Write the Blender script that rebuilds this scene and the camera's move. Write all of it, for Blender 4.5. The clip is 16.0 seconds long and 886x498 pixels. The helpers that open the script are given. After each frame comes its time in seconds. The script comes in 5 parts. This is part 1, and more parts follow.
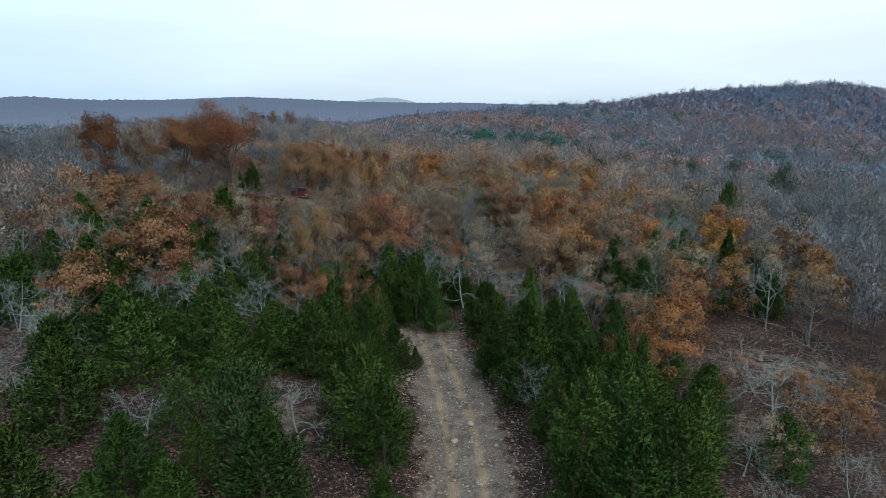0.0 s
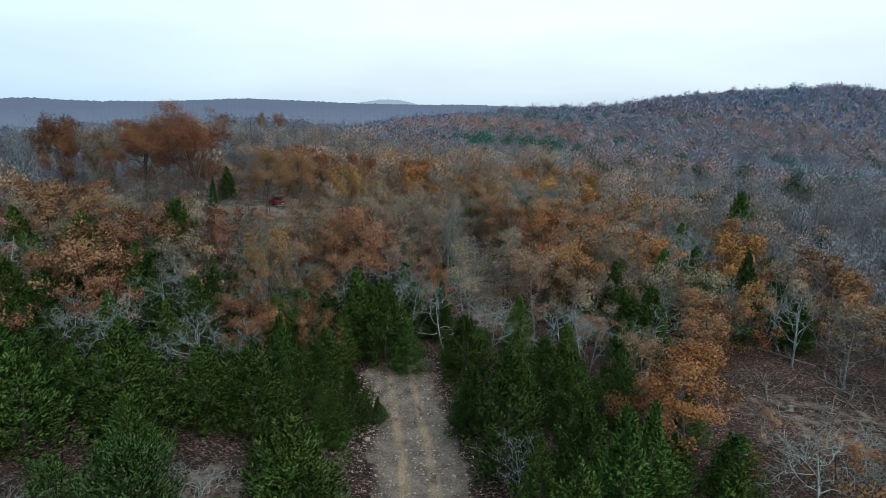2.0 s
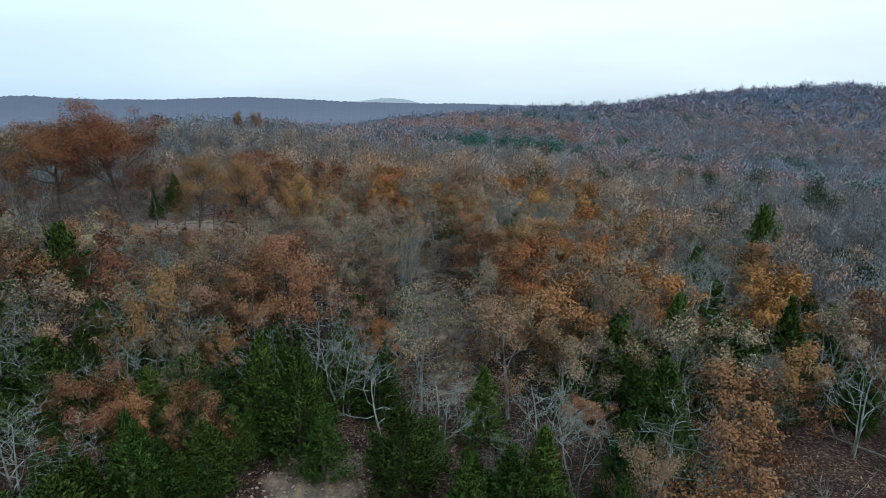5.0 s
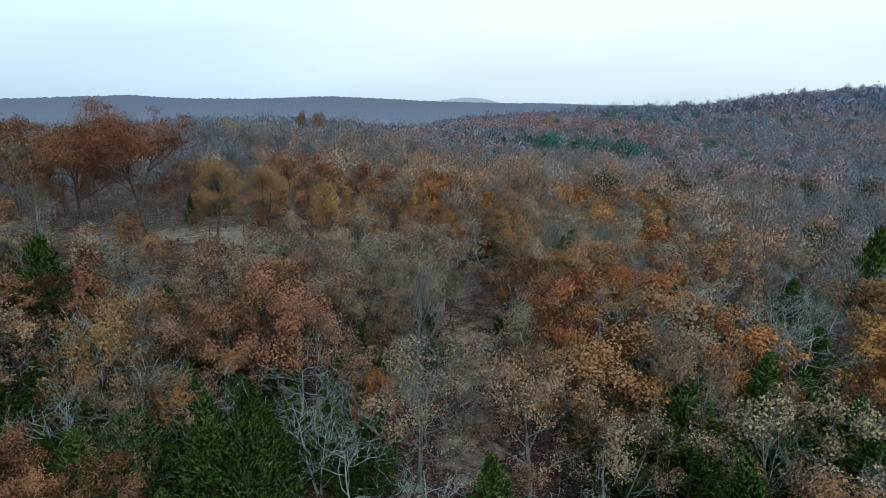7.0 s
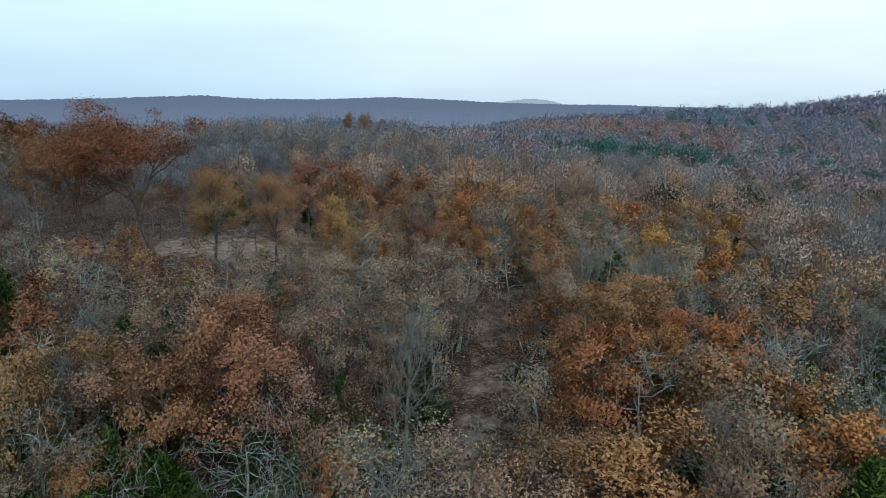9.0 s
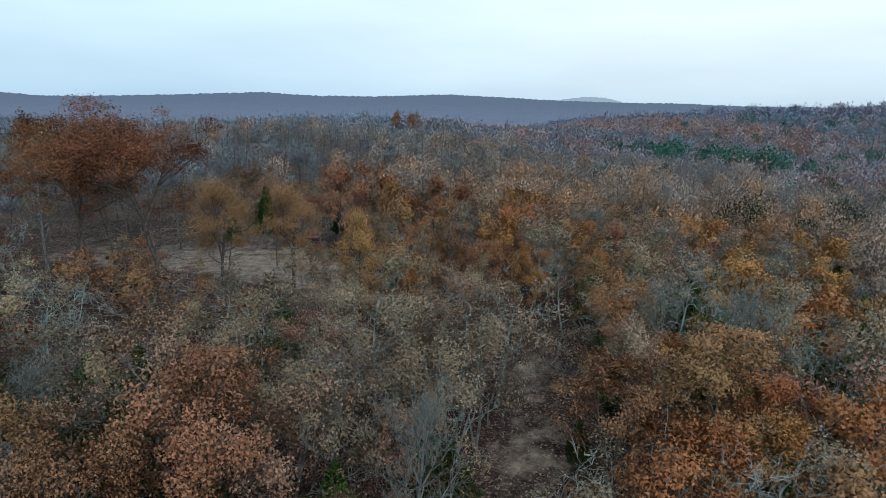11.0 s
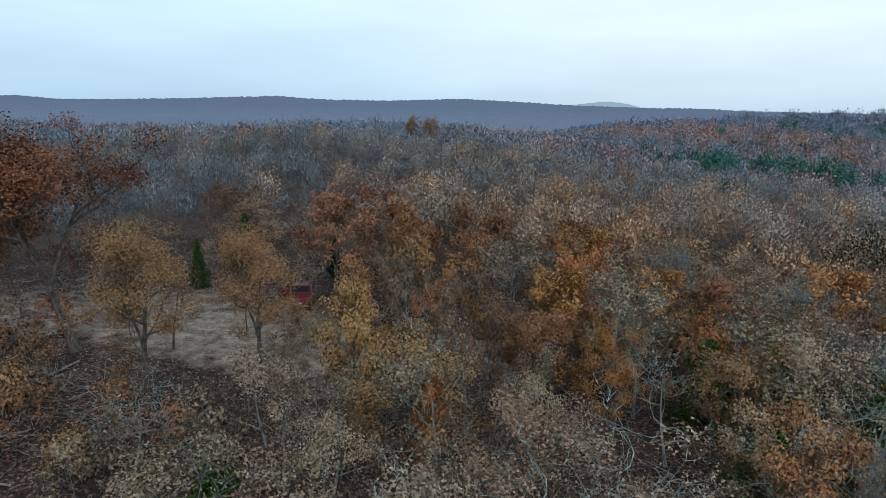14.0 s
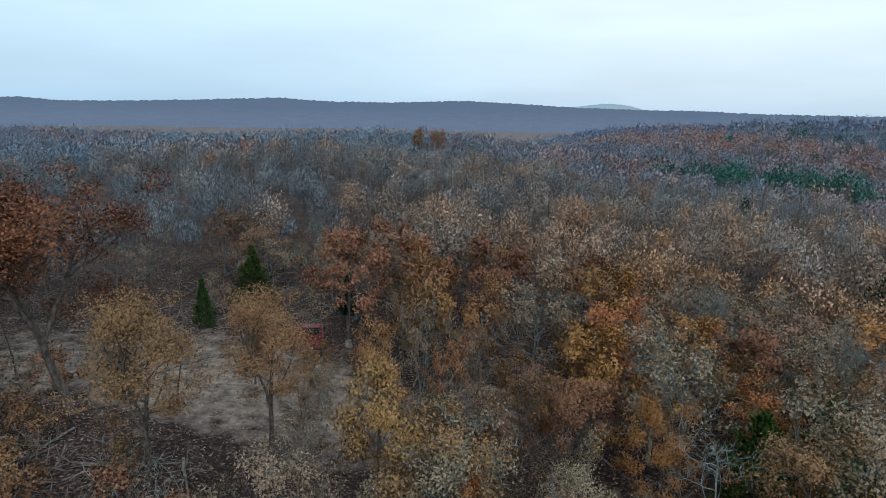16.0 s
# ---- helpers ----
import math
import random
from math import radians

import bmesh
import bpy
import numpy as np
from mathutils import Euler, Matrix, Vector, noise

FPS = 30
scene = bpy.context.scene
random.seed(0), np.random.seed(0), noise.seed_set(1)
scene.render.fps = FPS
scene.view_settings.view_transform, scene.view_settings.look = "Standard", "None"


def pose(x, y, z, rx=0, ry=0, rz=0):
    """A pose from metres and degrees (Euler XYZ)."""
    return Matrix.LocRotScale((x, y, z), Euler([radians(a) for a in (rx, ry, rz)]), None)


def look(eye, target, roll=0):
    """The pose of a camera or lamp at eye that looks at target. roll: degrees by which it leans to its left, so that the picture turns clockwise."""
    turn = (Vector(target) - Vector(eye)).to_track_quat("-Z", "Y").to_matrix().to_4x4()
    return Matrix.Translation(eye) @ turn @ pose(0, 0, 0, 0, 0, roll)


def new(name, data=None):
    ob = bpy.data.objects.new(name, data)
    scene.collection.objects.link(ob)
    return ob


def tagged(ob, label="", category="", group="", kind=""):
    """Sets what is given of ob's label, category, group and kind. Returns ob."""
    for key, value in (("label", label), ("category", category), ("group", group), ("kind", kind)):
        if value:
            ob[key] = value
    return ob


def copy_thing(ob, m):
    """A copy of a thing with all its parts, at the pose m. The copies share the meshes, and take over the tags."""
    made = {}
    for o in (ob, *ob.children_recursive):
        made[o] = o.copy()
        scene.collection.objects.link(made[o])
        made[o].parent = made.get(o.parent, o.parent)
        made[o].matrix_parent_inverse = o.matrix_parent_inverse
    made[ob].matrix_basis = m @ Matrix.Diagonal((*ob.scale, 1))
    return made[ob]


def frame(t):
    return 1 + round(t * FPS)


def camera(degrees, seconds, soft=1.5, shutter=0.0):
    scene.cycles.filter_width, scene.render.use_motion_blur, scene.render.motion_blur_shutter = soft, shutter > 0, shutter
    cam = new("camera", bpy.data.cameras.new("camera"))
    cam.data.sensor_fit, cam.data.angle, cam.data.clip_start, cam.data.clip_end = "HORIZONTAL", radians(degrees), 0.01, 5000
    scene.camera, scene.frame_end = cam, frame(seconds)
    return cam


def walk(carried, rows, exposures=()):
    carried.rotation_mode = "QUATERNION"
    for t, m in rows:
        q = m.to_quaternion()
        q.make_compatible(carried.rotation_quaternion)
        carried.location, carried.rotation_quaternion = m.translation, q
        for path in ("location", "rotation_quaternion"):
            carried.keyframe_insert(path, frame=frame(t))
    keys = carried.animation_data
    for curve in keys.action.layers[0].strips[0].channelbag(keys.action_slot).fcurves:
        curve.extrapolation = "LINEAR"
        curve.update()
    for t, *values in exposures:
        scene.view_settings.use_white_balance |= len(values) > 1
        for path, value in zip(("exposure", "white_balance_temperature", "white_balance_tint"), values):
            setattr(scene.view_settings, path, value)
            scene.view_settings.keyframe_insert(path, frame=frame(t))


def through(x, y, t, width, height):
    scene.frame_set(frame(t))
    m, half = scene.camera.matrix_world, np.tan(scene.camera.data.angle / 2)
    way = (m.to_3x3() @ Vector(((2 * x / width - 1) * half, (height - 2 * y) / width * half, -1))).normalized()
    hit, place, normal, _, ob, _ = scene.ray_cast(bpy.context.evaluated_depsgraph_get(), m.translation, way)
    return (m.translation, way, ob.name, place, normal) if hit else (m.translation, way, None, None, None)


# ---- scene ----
cam = camera(70.6, 16.0, soft=0.8)
METRES, EYE, TILT, LEAN, TURN = 72.0, 19.3, -13.0, 0.0, 0.0
ROWS = [
    (0.0, 0.0, 0.0, 0.0, 0.0, 0.0, -0.0),
    (0.5, 0.0086, 0.0239, 0.0055, 0.08, 0.08, -0.05),
    (1.0, 0.0161, 0.0509, 0.012, 0.14, 0.12, -0.09),
    (1.5, 0.0225, 0.0798, 0.0186, 0.15, 0.14, -0.16),
    (2.0, 0.029, 0.1102, 0.0256, 0.17, 0.18, -0.19),
    (2.5, 0.0355, 0.1417, 0.0331, 0.16, 0.2, -0.21),
    (3.0, 0.0426, 0.1728, 0.0407, 0.18, 0.17, -0.22),
    (3.5, 0.0502, 0.2029, 0.048, 0.16, 0.15, -0.24),
    (4.0, 0.0595, 0.2326, 0.0552, 0.15, 0.1, -0.24),
    (6.5, 0.1124, 0.3811, 0.0909, 4.46, -0.07, -1.34),
    (7.0, 0.1234, 0.4127, 0.0986, 7.38, -0.12, -2.06),
    (7.5, 0.1331, 0.4436, 0.1064, 8.4, -0.14, -2.34),
    (8.0, 0.14, 0.4731, 0.1137, 10.24, -0.16, -2.86),
    (8.5, 0.1459, 0.5015, 0.1209, 12.13, -0.24, -3.32),
    (9.0, 0.1503, 0.5286, 0.1279, 12.82, -0.29, -3.51),
    (11.5, 0.1233, 0.68, 0.1657, 18.47, -0.89, -5.06),
    (12.0, 0.1093, 0.7165, 0.1739, 18.68, -0.77, -5.09),
    (12.5, 0.0939, 0.7541, 0.182, 18.8, -0.73, -5.16),
    (13.0, 0.077, 0.7915, 0.19, 18.89, -0.72, -5.21),
    (13.5, 0.0596, 0.8274, 0.1983, 18.93, -0.66, -5.26),
    (14.0, 0.0418, 0.8602, 0.2066, 18.92, -0.59, -5.32),
    (14.5, 0.0255, 0.8866, 0.2137, 18.87, -0.36, -5.41),
    (15.0, 0.0163, 0.8956, 0.2215, 18.99, -0.36, -5.49),
    (15.5, 0.0107, 0.8942, 0.2333, 19.04, -0.44, -5.46),
    (16.0, 0.0068, 0.8911, 0.2458, 19.05, -0.5, -5.45),
]
walk(cam, [(t, pose(0, 0, EYE, TILT, LEAN, TURN) @ pose(METRES * x, METRES * y, METRES * z, 90 + pitch, roll, yaw)) for t, x, y, z, yaw, pitch, roll in ROWS],
     exposures=((0.0, 0.08, 6350, 9), (7.0, 0.06, 6300, 8), (16.0, -0.06, 6100, 8)))

# ---------------------------------------------------------------- world and light
SKY_LEVEL = 1.08
SUN_EL, SUN_AZ = radians(38), radians(150)


def build_world():
    w = bpy.data.worlds.new("overcast_sky")
    scene.world = w
    w.use_nodes = True
    nt = w.node_tree
    nt.nodes.clear()
    N, L = nt.nodes.new, nt.links.new
    out, bg = N("ShaderNodeOutputWorld"), N("ShaderNodeBackground")
    sky = N("ShaderNodeTexSky")
    sky.sky_type, sky.sun_disc = "NISHITA", False
    sky.sun_elevation, sky.sun_rotation = SUN_EL, SUN_AZ
    sky.dust_density = 3.0
    dim = N("ShaderNodeVectorMath")
    dim.operation = "SCALE"
    dim.inputs["Scale"].default_value = 0.10
    L(sky.outputs["Color"], dim.inputs[0])
    co = N("ShaderNodeTexCoord")
    sep = N("ShaderNodeSeparateXYZ")
    L(co.outputs["Generated"], sep.inputs[0])
    # cloud deck: paler overhead, bluish towards the horizon
    ramp = N("ShaderNodeValToRGB")
    e = ramp.color_ramp.elements
    e[0].position, e[0].color = 0.0, (0.64, 0.78, 0.89, 1)
    e[1].position, e[1].color = 0.62, (0.79, 0.92, 1.00, 1)
    for p, c in ((0.035, (0.74, 0.87, 0.96, 1)), (0.12, (0.88, 1.0, 1.07, 1)), (0.22, (0.96, 1.03, 1.09, 1))):
        el = e.new(p)
        el.color = c
    L(sep.outputs["Z"], ramp.inputs["Fac"])
    mp = N("ShaderNodeMapping")
    mp.inputs["Scale"].default_value = (1.6, 1.6, 9.0)
    L(co.outputs["Generated"], mp.inputs["Vector"])
    nz = N("ShaderNodeTexNoise")
    nz.inputs["Scale"].default_value, nz.inputs["Detail"].default_value = 1.6, 5
    L(mp.outputs["Vector"], nz.inputs["Vector"])
    rg = N("ShaderNodeMapRange")
    rg.inputs["From Min"].default_value, rg.inputs["From Max"].default_value = 0.3, 0.7
    rg.inputs["To Min"].default_value, rg.inputs["To Max"].default_value = 0.93, 1.06
    L(nz.outputs["Fac"], rg.inputs["Value"])
    mul = N("ShaderNodeVectorMath")
    mul.operation = "SCALE"
    L(ramp.outputs["Color"], mul.inputs[0])
    L(rg.outputs["Result"], mul.inputs["Scale"])
    west = N("ShaderNodeMapRange")
    west.interpolation_type = "SMOOTHSTEP"
    west.inputs["From Min"].default_value, west.inputs["From Max"].default_value = 0.05, -0.75
    L(sep.outputs["X"], west.inputs["Value"])
    blue = N("ShaderNodeMix")
    blue.data_type, blue.blend_type = "RGBA", "MULTIPLY"
    blue.inputs[7].default_value = (0.80, 0.90, 0.97, 1)
    L(west.outputs["Result"], blue.inputs["Factor"])
    L(mul.outputs["Vector"], blue.inputs[6])
    mix = N("ShaderNodeMix")
    mix.data_type = "RGBA"
    mix.inputs["Factor"].default_value = 0.9
    L(dim.outputs["Vector"], mix.inputs[6])
    L(blue.outputs[2], mix.inputs[7])
    L(mix.outputs[2], bg.inputs["Color"])
    bg.inputs["Strength"].default_value = SKY_LEVEL
    L(bg.outputs["Background"], out.inputs["Surface"])
    sun = bpy.data.lights.new("sun", "SUN")
    sun.energy, sun.angle, sun.color = 1.15, radians(25), (1.0, 0.985, 0.97)
    ob = new("sun", sun)
    ob.matrix_world = look((0, 0, 200), (-math.sin(SUN_AZ) * 100, -math.cos(SUN_AZ) * 100, 200 - math.tan(SUN_EL) * 100))


build_world()
scene.view_settings.exposure = 0.0


# ---------------------------------------------------------------- materials
def nodes(name):
    m = bpy.data.materials.new(name)
    m.use_nodes = True
    nt = m.node_tree
    p = nt.nodes["Principled BSDF"]
    return m, nt, p, nt.nodes.new, nt.links.new


def ramp_node(N, stops):
    r = N("ShaderNodeValToRGB")
    e = r.color_ramp.elements
    e[0].position, e[0].color = stops[0][0], (*stops[0][1], 1)
    e[1].position, e[1].color = stops[-1][0], (*stops[-1][1], 1)
    for p, c in stops[1:-1]:
        e.new(p).color = (*c, 1)
    return r


def leaf_mat(name, stops, vary=0.36, glow_through=0.15):
    """Foliage: each leaf takes its own tone, each tree its own shift."""
    m, nt, p, N, L = nodes(name)
    geo, info = N("ShaderNodeNewGeometry"), N("ShaderNodeObjectInfo")
    r = ramp_node(N, stops)
    L(geo.outputs["Random Per Island"], r.inputs["Fac"])
    hsv = N("ShaderNodeHueSaturation")
    a = N("ShaderNodeMapRange")
    a.inputs["To Min"].default_value, a.inputs["To Max"].default_value = 1 - vary, 1 + vary
    L(info.outputs["Random"], a.inputs["Value"])
    L(a.outputs["Result"], hsv.inputs["Value"])
    b = N("ShaderNodeMapRange")
    b.inputs["To Min"].default_value, b.inputs["To Max"].default_value = 0.485, 0.515
    mm = N("ShaderNodeMath")
    mm.operation = "FRACT"
    m2 = N("ShaderNodeMath")
    m2.operation = "MULTIPLY"
    m2.inputs[1].default_value = 7.31
    L(info.outputs["Random"], m2.inputs[0])
    L(m2.outputs[0], mm.inputs[0])
    L(mm.outputs[0], b.inputs["Value"])
    L(b.outputs["Result"], hsv.inputs["Hue"])
    L(r.outputs["Color"], hsv.inputs["Color"])
    L(hsv.outputs["Color"], p.inputs["Base Color"])
    p.inputs["Roughness"].default_value = 0.8
    p.inputs["Specular IOR Level"].default_value = 0.12
    tr = N("ShaderNodeBsdfTranslucent")
    L(hsv.outputs["Color"], tr.inputs["Color"])
    mx = N("ShaderNodeMixShader")
    mx.inputs["Fac"].default_value = glow_through
    L(p.outputs["BSDF"], mx.inputs[1])
    L(tr.outputs["BSDF"], mx.inputs[2])
    L(mx.outputs["Shader"], nt.nodes["Material Output"].inputs["Surface"])
    return m


def bark_mat(name, dark, light, scale=6.0, lo=0.35, hi=0.65):
    m, nt, p, N, L = nodes(name)
    co = N("ShaderNodeTexCoord")
    mp = N("ShaderNodeMapping")
    mp.inputs["Scale"].default_value = (1, 1, 0.35)
    L(co.outputs["Object"], mp.inputs["Vector"])
    n1 = N("ShaderNodeTexNoise")
    n1.inputs["Scale"].default_value, n1.inputs["Detail"].default_value = scale, 6
    L(mp.outputs["Vector"], n1.inputs["Vector"])
    r = ramp_node(N, ((lo, dark), (hi, light)))
    L(n1.outputs["Fac"], r.inputs["Fac"])
    L(r.outputs["Color"], p.inputs["Base Color"])
    bp = N("ShaderNodeBump")
    bp.inputs["Strength"].default_value, bp.inputs["Distance"].default_value = 0.5, 0.03
    L(n1.outputs["Fac"], bp.inputs["Height"])
    L(bp.outputs["Normal"], p.inputs["Normal"])
    p.inputs["Roughness"].default_value = 0.9
    return m


def litter_nodes(N, L, co, pale):
    """Fallen leaves: leaf-sized cells in browns over broad damp and dry patches. Returns a colour and a height."""
    vo = N("ShaderNodeTexVoronoi")
    vo.inputs["Scale"].default_value = 9.0
    L(co, vo.inputs["Vector"])
    sep = N("ShaderNodeSeparateColor")
    L(vo.outputs["Color"], sep.inputs["Color"])
    leaf = ramp_node(N, ((0.0, (0.018, 0.014, 0.012)), (0.4, (0.040, 0.029, 0.024)), (0.8, (0.088, 0.062, 0.051)), (1.0, pale)))
    L(sep.outputs["Red"], leaf.inputs["Fac"])
    big = N("ShaderNodeTexNoise")
    big.inputs["Scale"].default_value, big.inputs["Detail"].default_value = 0.22, 6
    L(co, big.inputs["Vector"])
    tone = ramp_node(N, ((0.35, (0.55, 0.52, 0.55)), (0.65, (1.15, 1.05, 1.0))))
    L(big.outputs["Fac"], tone.inputs["Fac"])
    mul = N("ShaderNodeMix")
    mul.data_type, mul.blend_type = "RGBA", "MULTIPLY"
    mul.inputs["Factor"].default_value = 1.0
    L(leaf.outputs["Color"], mul.inputs[6])
    L(tone.outputs["Color"], mul.inputs[7])
    return mul.outputs[2], vo.outputs["Distance"]


def gravel_nodes(N, L, co, lo, hi, scale=4.0):
    vo = N("ShaderNodeTexVoronoi")
    vo.inputs["Scale"].default_value = scale
    L(co, vo.inputs["Vector"])
    sep = N("ShaderNodeSeparateColor")
    L(vo.outputs["Color"], sep.inputs["Color"])
    nz = N("ShaderNodeTexNoise")
    nz.inputs["Scale"].default_value, nz.inputs["Detail"].default_value = 0.9, 8
    L(co, nz.inputs["Vector"])
    add = N("ShaderNodeMath")
    add.operation = "MULTIPLY_ADD"
    add.inputs[1].default_value, add.inputs[2].default_value = 0.3, 0.07
    L(sep.outputs["Green"], add.inputs[0])
    ad2 = N("ShaderNodeMath")
    ad2.operation = "ADD"
    L(add.outputs[0], ad2.inputs[0])
    L(nz.outputs["Fac"], ad2.inputs[1])
    r = ramp_node(N, ((0.4, lo), (0.95, hi)))
    L(ad2.outputs[0], r.inputs["Fac"])
    return r.outputs["Color"], ad2.outputs[0]


def ground_mat():
    m, nt, p, N, L = nodes("leaf_litter_ground")
    co = N("ShaderNodeTexCoord").outputs["Object"]
    litter, h1 = litter_nodes(N, L, co, (0.22, 0.165, 0.14))
    soil, h2 = gravel_nodes(N, L, co, (0.075, 0.058, 0.046), (0.32, 0.255, 0.205))
    at = N("ShaderNodeAttribute")
    at.attribute_name = "bare"
    nz = N("ShaderNodeTexNoise")
    nz.inputs["Scale"].default_value, nz.inputs["Detail"].default_value = 0.8, 7
    L(co, nz.inputs["Vector"])
    s = N("ShaderNodeMath")
    s.operation = "ADD"
    L(at.outputs["Fac"], s.inputs[0])
    L(nz.outputs["Fac"], s.inputs[1])
    rg = N("ShaderNodeMapRange")
    rg.inputs["From Min"].default_value, rg.inputs["From Max"].default_value = 0.85, 1.15
    L(s.outputs[0], rg.inputs["Value"])
    mx = N("ShaderNodeMix")
    mx.data_type = "RGBA"
    L(rg.outputs["Result"], mx.inputs["Factor"])
    L(litter, mx.inputs[6])
    L(soil, mx.inputs[7])
    # Far ground blends to pale mauve: haze put into the base colour.
    haze_tint = N("ShaderNodeAttribute")
    haze_tint.attribute_name = "haze_tint"
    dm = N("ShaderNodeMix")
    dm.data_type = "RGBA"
    L(haze_tint.outputs["Fac"], dm.inputs["Factor"])
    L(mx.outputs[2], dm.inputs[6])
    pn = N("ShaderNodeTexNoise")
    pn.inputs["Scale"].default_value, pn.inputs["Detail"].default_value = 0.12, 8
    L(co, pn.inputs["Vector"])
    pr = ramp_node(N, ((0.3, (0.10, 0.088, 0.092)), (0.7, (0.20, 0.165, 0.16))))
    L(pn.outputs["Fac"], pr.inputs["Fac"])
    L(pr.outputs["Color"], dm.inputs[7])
    L(dm.outputs[2], p.inputs["Base Color"])
    bp = N("ShaderNodeBump")
    bp.inputs["Strength"].default_value, bp.inputs["Distance"].default_value = 0.6, 0.06
    L(h1, bp.inputs["Height"])
    L(bp.outputs["Normal"], p.inputs["Normal"])
    p.inputs["Roughness"].default_value = 0.95
    p.inputs["Specular IOR Level"].default_value = 0.15
    return m


def track_mat():
    """Dirt and crushed stone, paler tan where wheels run, streaked along the way."""
    m, nt, p, N, L = nodes("dirt_track")
    co = N("ShaderNodeTexCoord").outputs["Object"]
    grit, h = gravel_nodes(N, L, co, (0.05, 0.040, 0.032), (0.215, 0.172, 0.138), 9.0)
    at = N("ShaderNodeAttribute")
    at.attribute_name = "rut"
    mp = N("ShaderNodeMapping")
    mp.inputs["Scale"].default_value = (2.6, 0.35, 1)
    L(co, mp.inputs["Vector"])
    nz = N("ShaderNodeTexNoise")
    nz.inputs["Scale"].default_value, nz.inputs["Detail"].default_value = 1.2, 9
    nz.inputs["Roughness"].default_value = 0.65
    L(mp.outputs["Vector"], nz.inputs["Vector"])
    s = N("ShaderNodeMath")
    s.operation = "ADD"
    L(at.outputs["Fac"], s.inputs[0])
    L(nz.outputs["Fac"], s.inputs[1])
    rg = N("ShaderNodeMapRange")
    rg.inputs["From Min"].default_value, rg.inputs["From Max"].default_value = 0.72, 1.12
    L(s.outputs[0], rg.inputs["Value"])
    dirt, h2 = gravel_nodes(N, L, co, (0.14, 0.10, 0.062), (0.37, 0.275, 0.175), 16.0)
    mx = N("ShaderNodeMix")
    mx.data_type = "RGBA"
    L(rg.outputs["Result"], mx.inputs["Factor"])
    L(grit, mx.inputs[6])
    L(dirt, mx.inputs[7])
    L(mx.outputs[2], p.inputs["Base Color"])
    bp = N("ShaderNodeBump")
    bp.inputs["Strength"].default_value, bp.inputs["Distance"].default_value = 0.9, 0.07
    L(h, bp.inputs["Height"])
    L(bp.outputs["Normal"], p.inputs["Normal"])
    p.inputs["Roughness"].default_value = 0.95
    return m


def tone_mat(name, stops, through=0.2, lo=0.7, hi=1.3, grain=0.4):
    """Woods seen from afar: every tree carries its own tone, every clump a little of its own."""
    m, nt, p, N, L = nodes(name)
    at, geo = N("ShaderNodeAttribute"), N("ShaderNodeNewGeometry")
    at.attribute_name = "tone"
    r = ramp_node(N, stops)
    r.color_ramp.interpolation = "LINEAR"
    L(at.outputs["Fac"], r.inputs["Fac"])
    a = N("ShaderNodeMapRange")
    a.inputs["To Min"].default_value, a.inputs["To Max"].default_value = lo, hi
    L(geo.outputs["Random Per Island"], a.inputs["Value"])
    sh = N("ShaderNodeAttribute")
    sh.attribute_name = "paleness"
    nz = N("ShaderNodeTexNoise")
    nz.inputs["Scale"].default_value, nz.inputs["Detail"].default_value = 2.6, 5
    nz.inputs["Roughness"].default_value = 0.75
    L(N("ShaderNodeTexCoord").outputs["Object"], nz.inputs["Vector"])
    nr = N("ShaderNodeMapRange")
    nr.inputs["From Min"].default_value, nr.inputs["From Max"].default_value = 0.3, 0.7
    nr.inputs["To Min"].default_value, nr.inputs["To Max"].default_value = 1 - grain, 1 + grain
    L(nz.outputs["Fac"], nr.inputs["Value"])
    ng = N("ShaderNodeMath")
    ng.operation = "MULTIPLY"
    L(a.outputs["Result"], ng.inputs[0])
    L(nr.outputs["Result"], ng.inputs[1])
    bt = N("ShaderNodeMath")
    bt.operation = "MULTIPLY"
    L(ng.outputs[0], bt.inputs[0])
    L(sh.outputs["Fac"], bt.inputs[1])
    sc = N("ShaderNodeVectorMath")
    sc.operation = "SCALE"
    L(r.outputs["Color"], sc.inputs[0])
    L(bt.outputs[0], sc.inputs["Scale"])
    L(sc.outputs["Vector"], p.inputs["Base Color"])
    p.inputs["Roughness"].default_value = 0.85
    p.inputs["Specular IOR Level"].default_value = 0.1
    tr = N("ShaderNodeBsdfTranslucent")
    L(sc.outputs["Vector"], tr.inputs["Color"])
    mx = N("ShaderNodeMixShader")
    mx.inputs["Fac"].default_value = through
    L(p.outputs["BSDF"], mx.inputs[1])
    L(tr.outputs["BSDF"], mx.inputs[2])
    L(mx.outputs["Shader"], nt.nodes["Material Output"].inputs["Surface"])
    return m


def plain_mat(name, colour, rough=0.5, metal=0.0, coat=0.0):
    m, nt, p, N, L = nodes(name)
    nz = N("ShaderNodeTexNoise")
    nz.inputs["Scale"].default_value, nz.inputs["Detail"].default_value = 4.0, 6
    L(N("ShaderNodeTexCoord").outputs["Object"], nz.inputs["Vector"])
    r = ramp_node(N, ((0.3, tuple(0.7 * c for c in colour)), (0.7, tuple(min(1, 1.15 * c) for c in colour))))
    L(nz.outputs["Fac"], r.inputs["Fac"])
    L(r.outputs["Color"], p.inputs["Base Color"])
    p.inputs["Roughness"].default_value, p.inputs["Metallic"].default_value = rough, metal
    p.inputs["Coat Weight"].default_value = coat
    return m


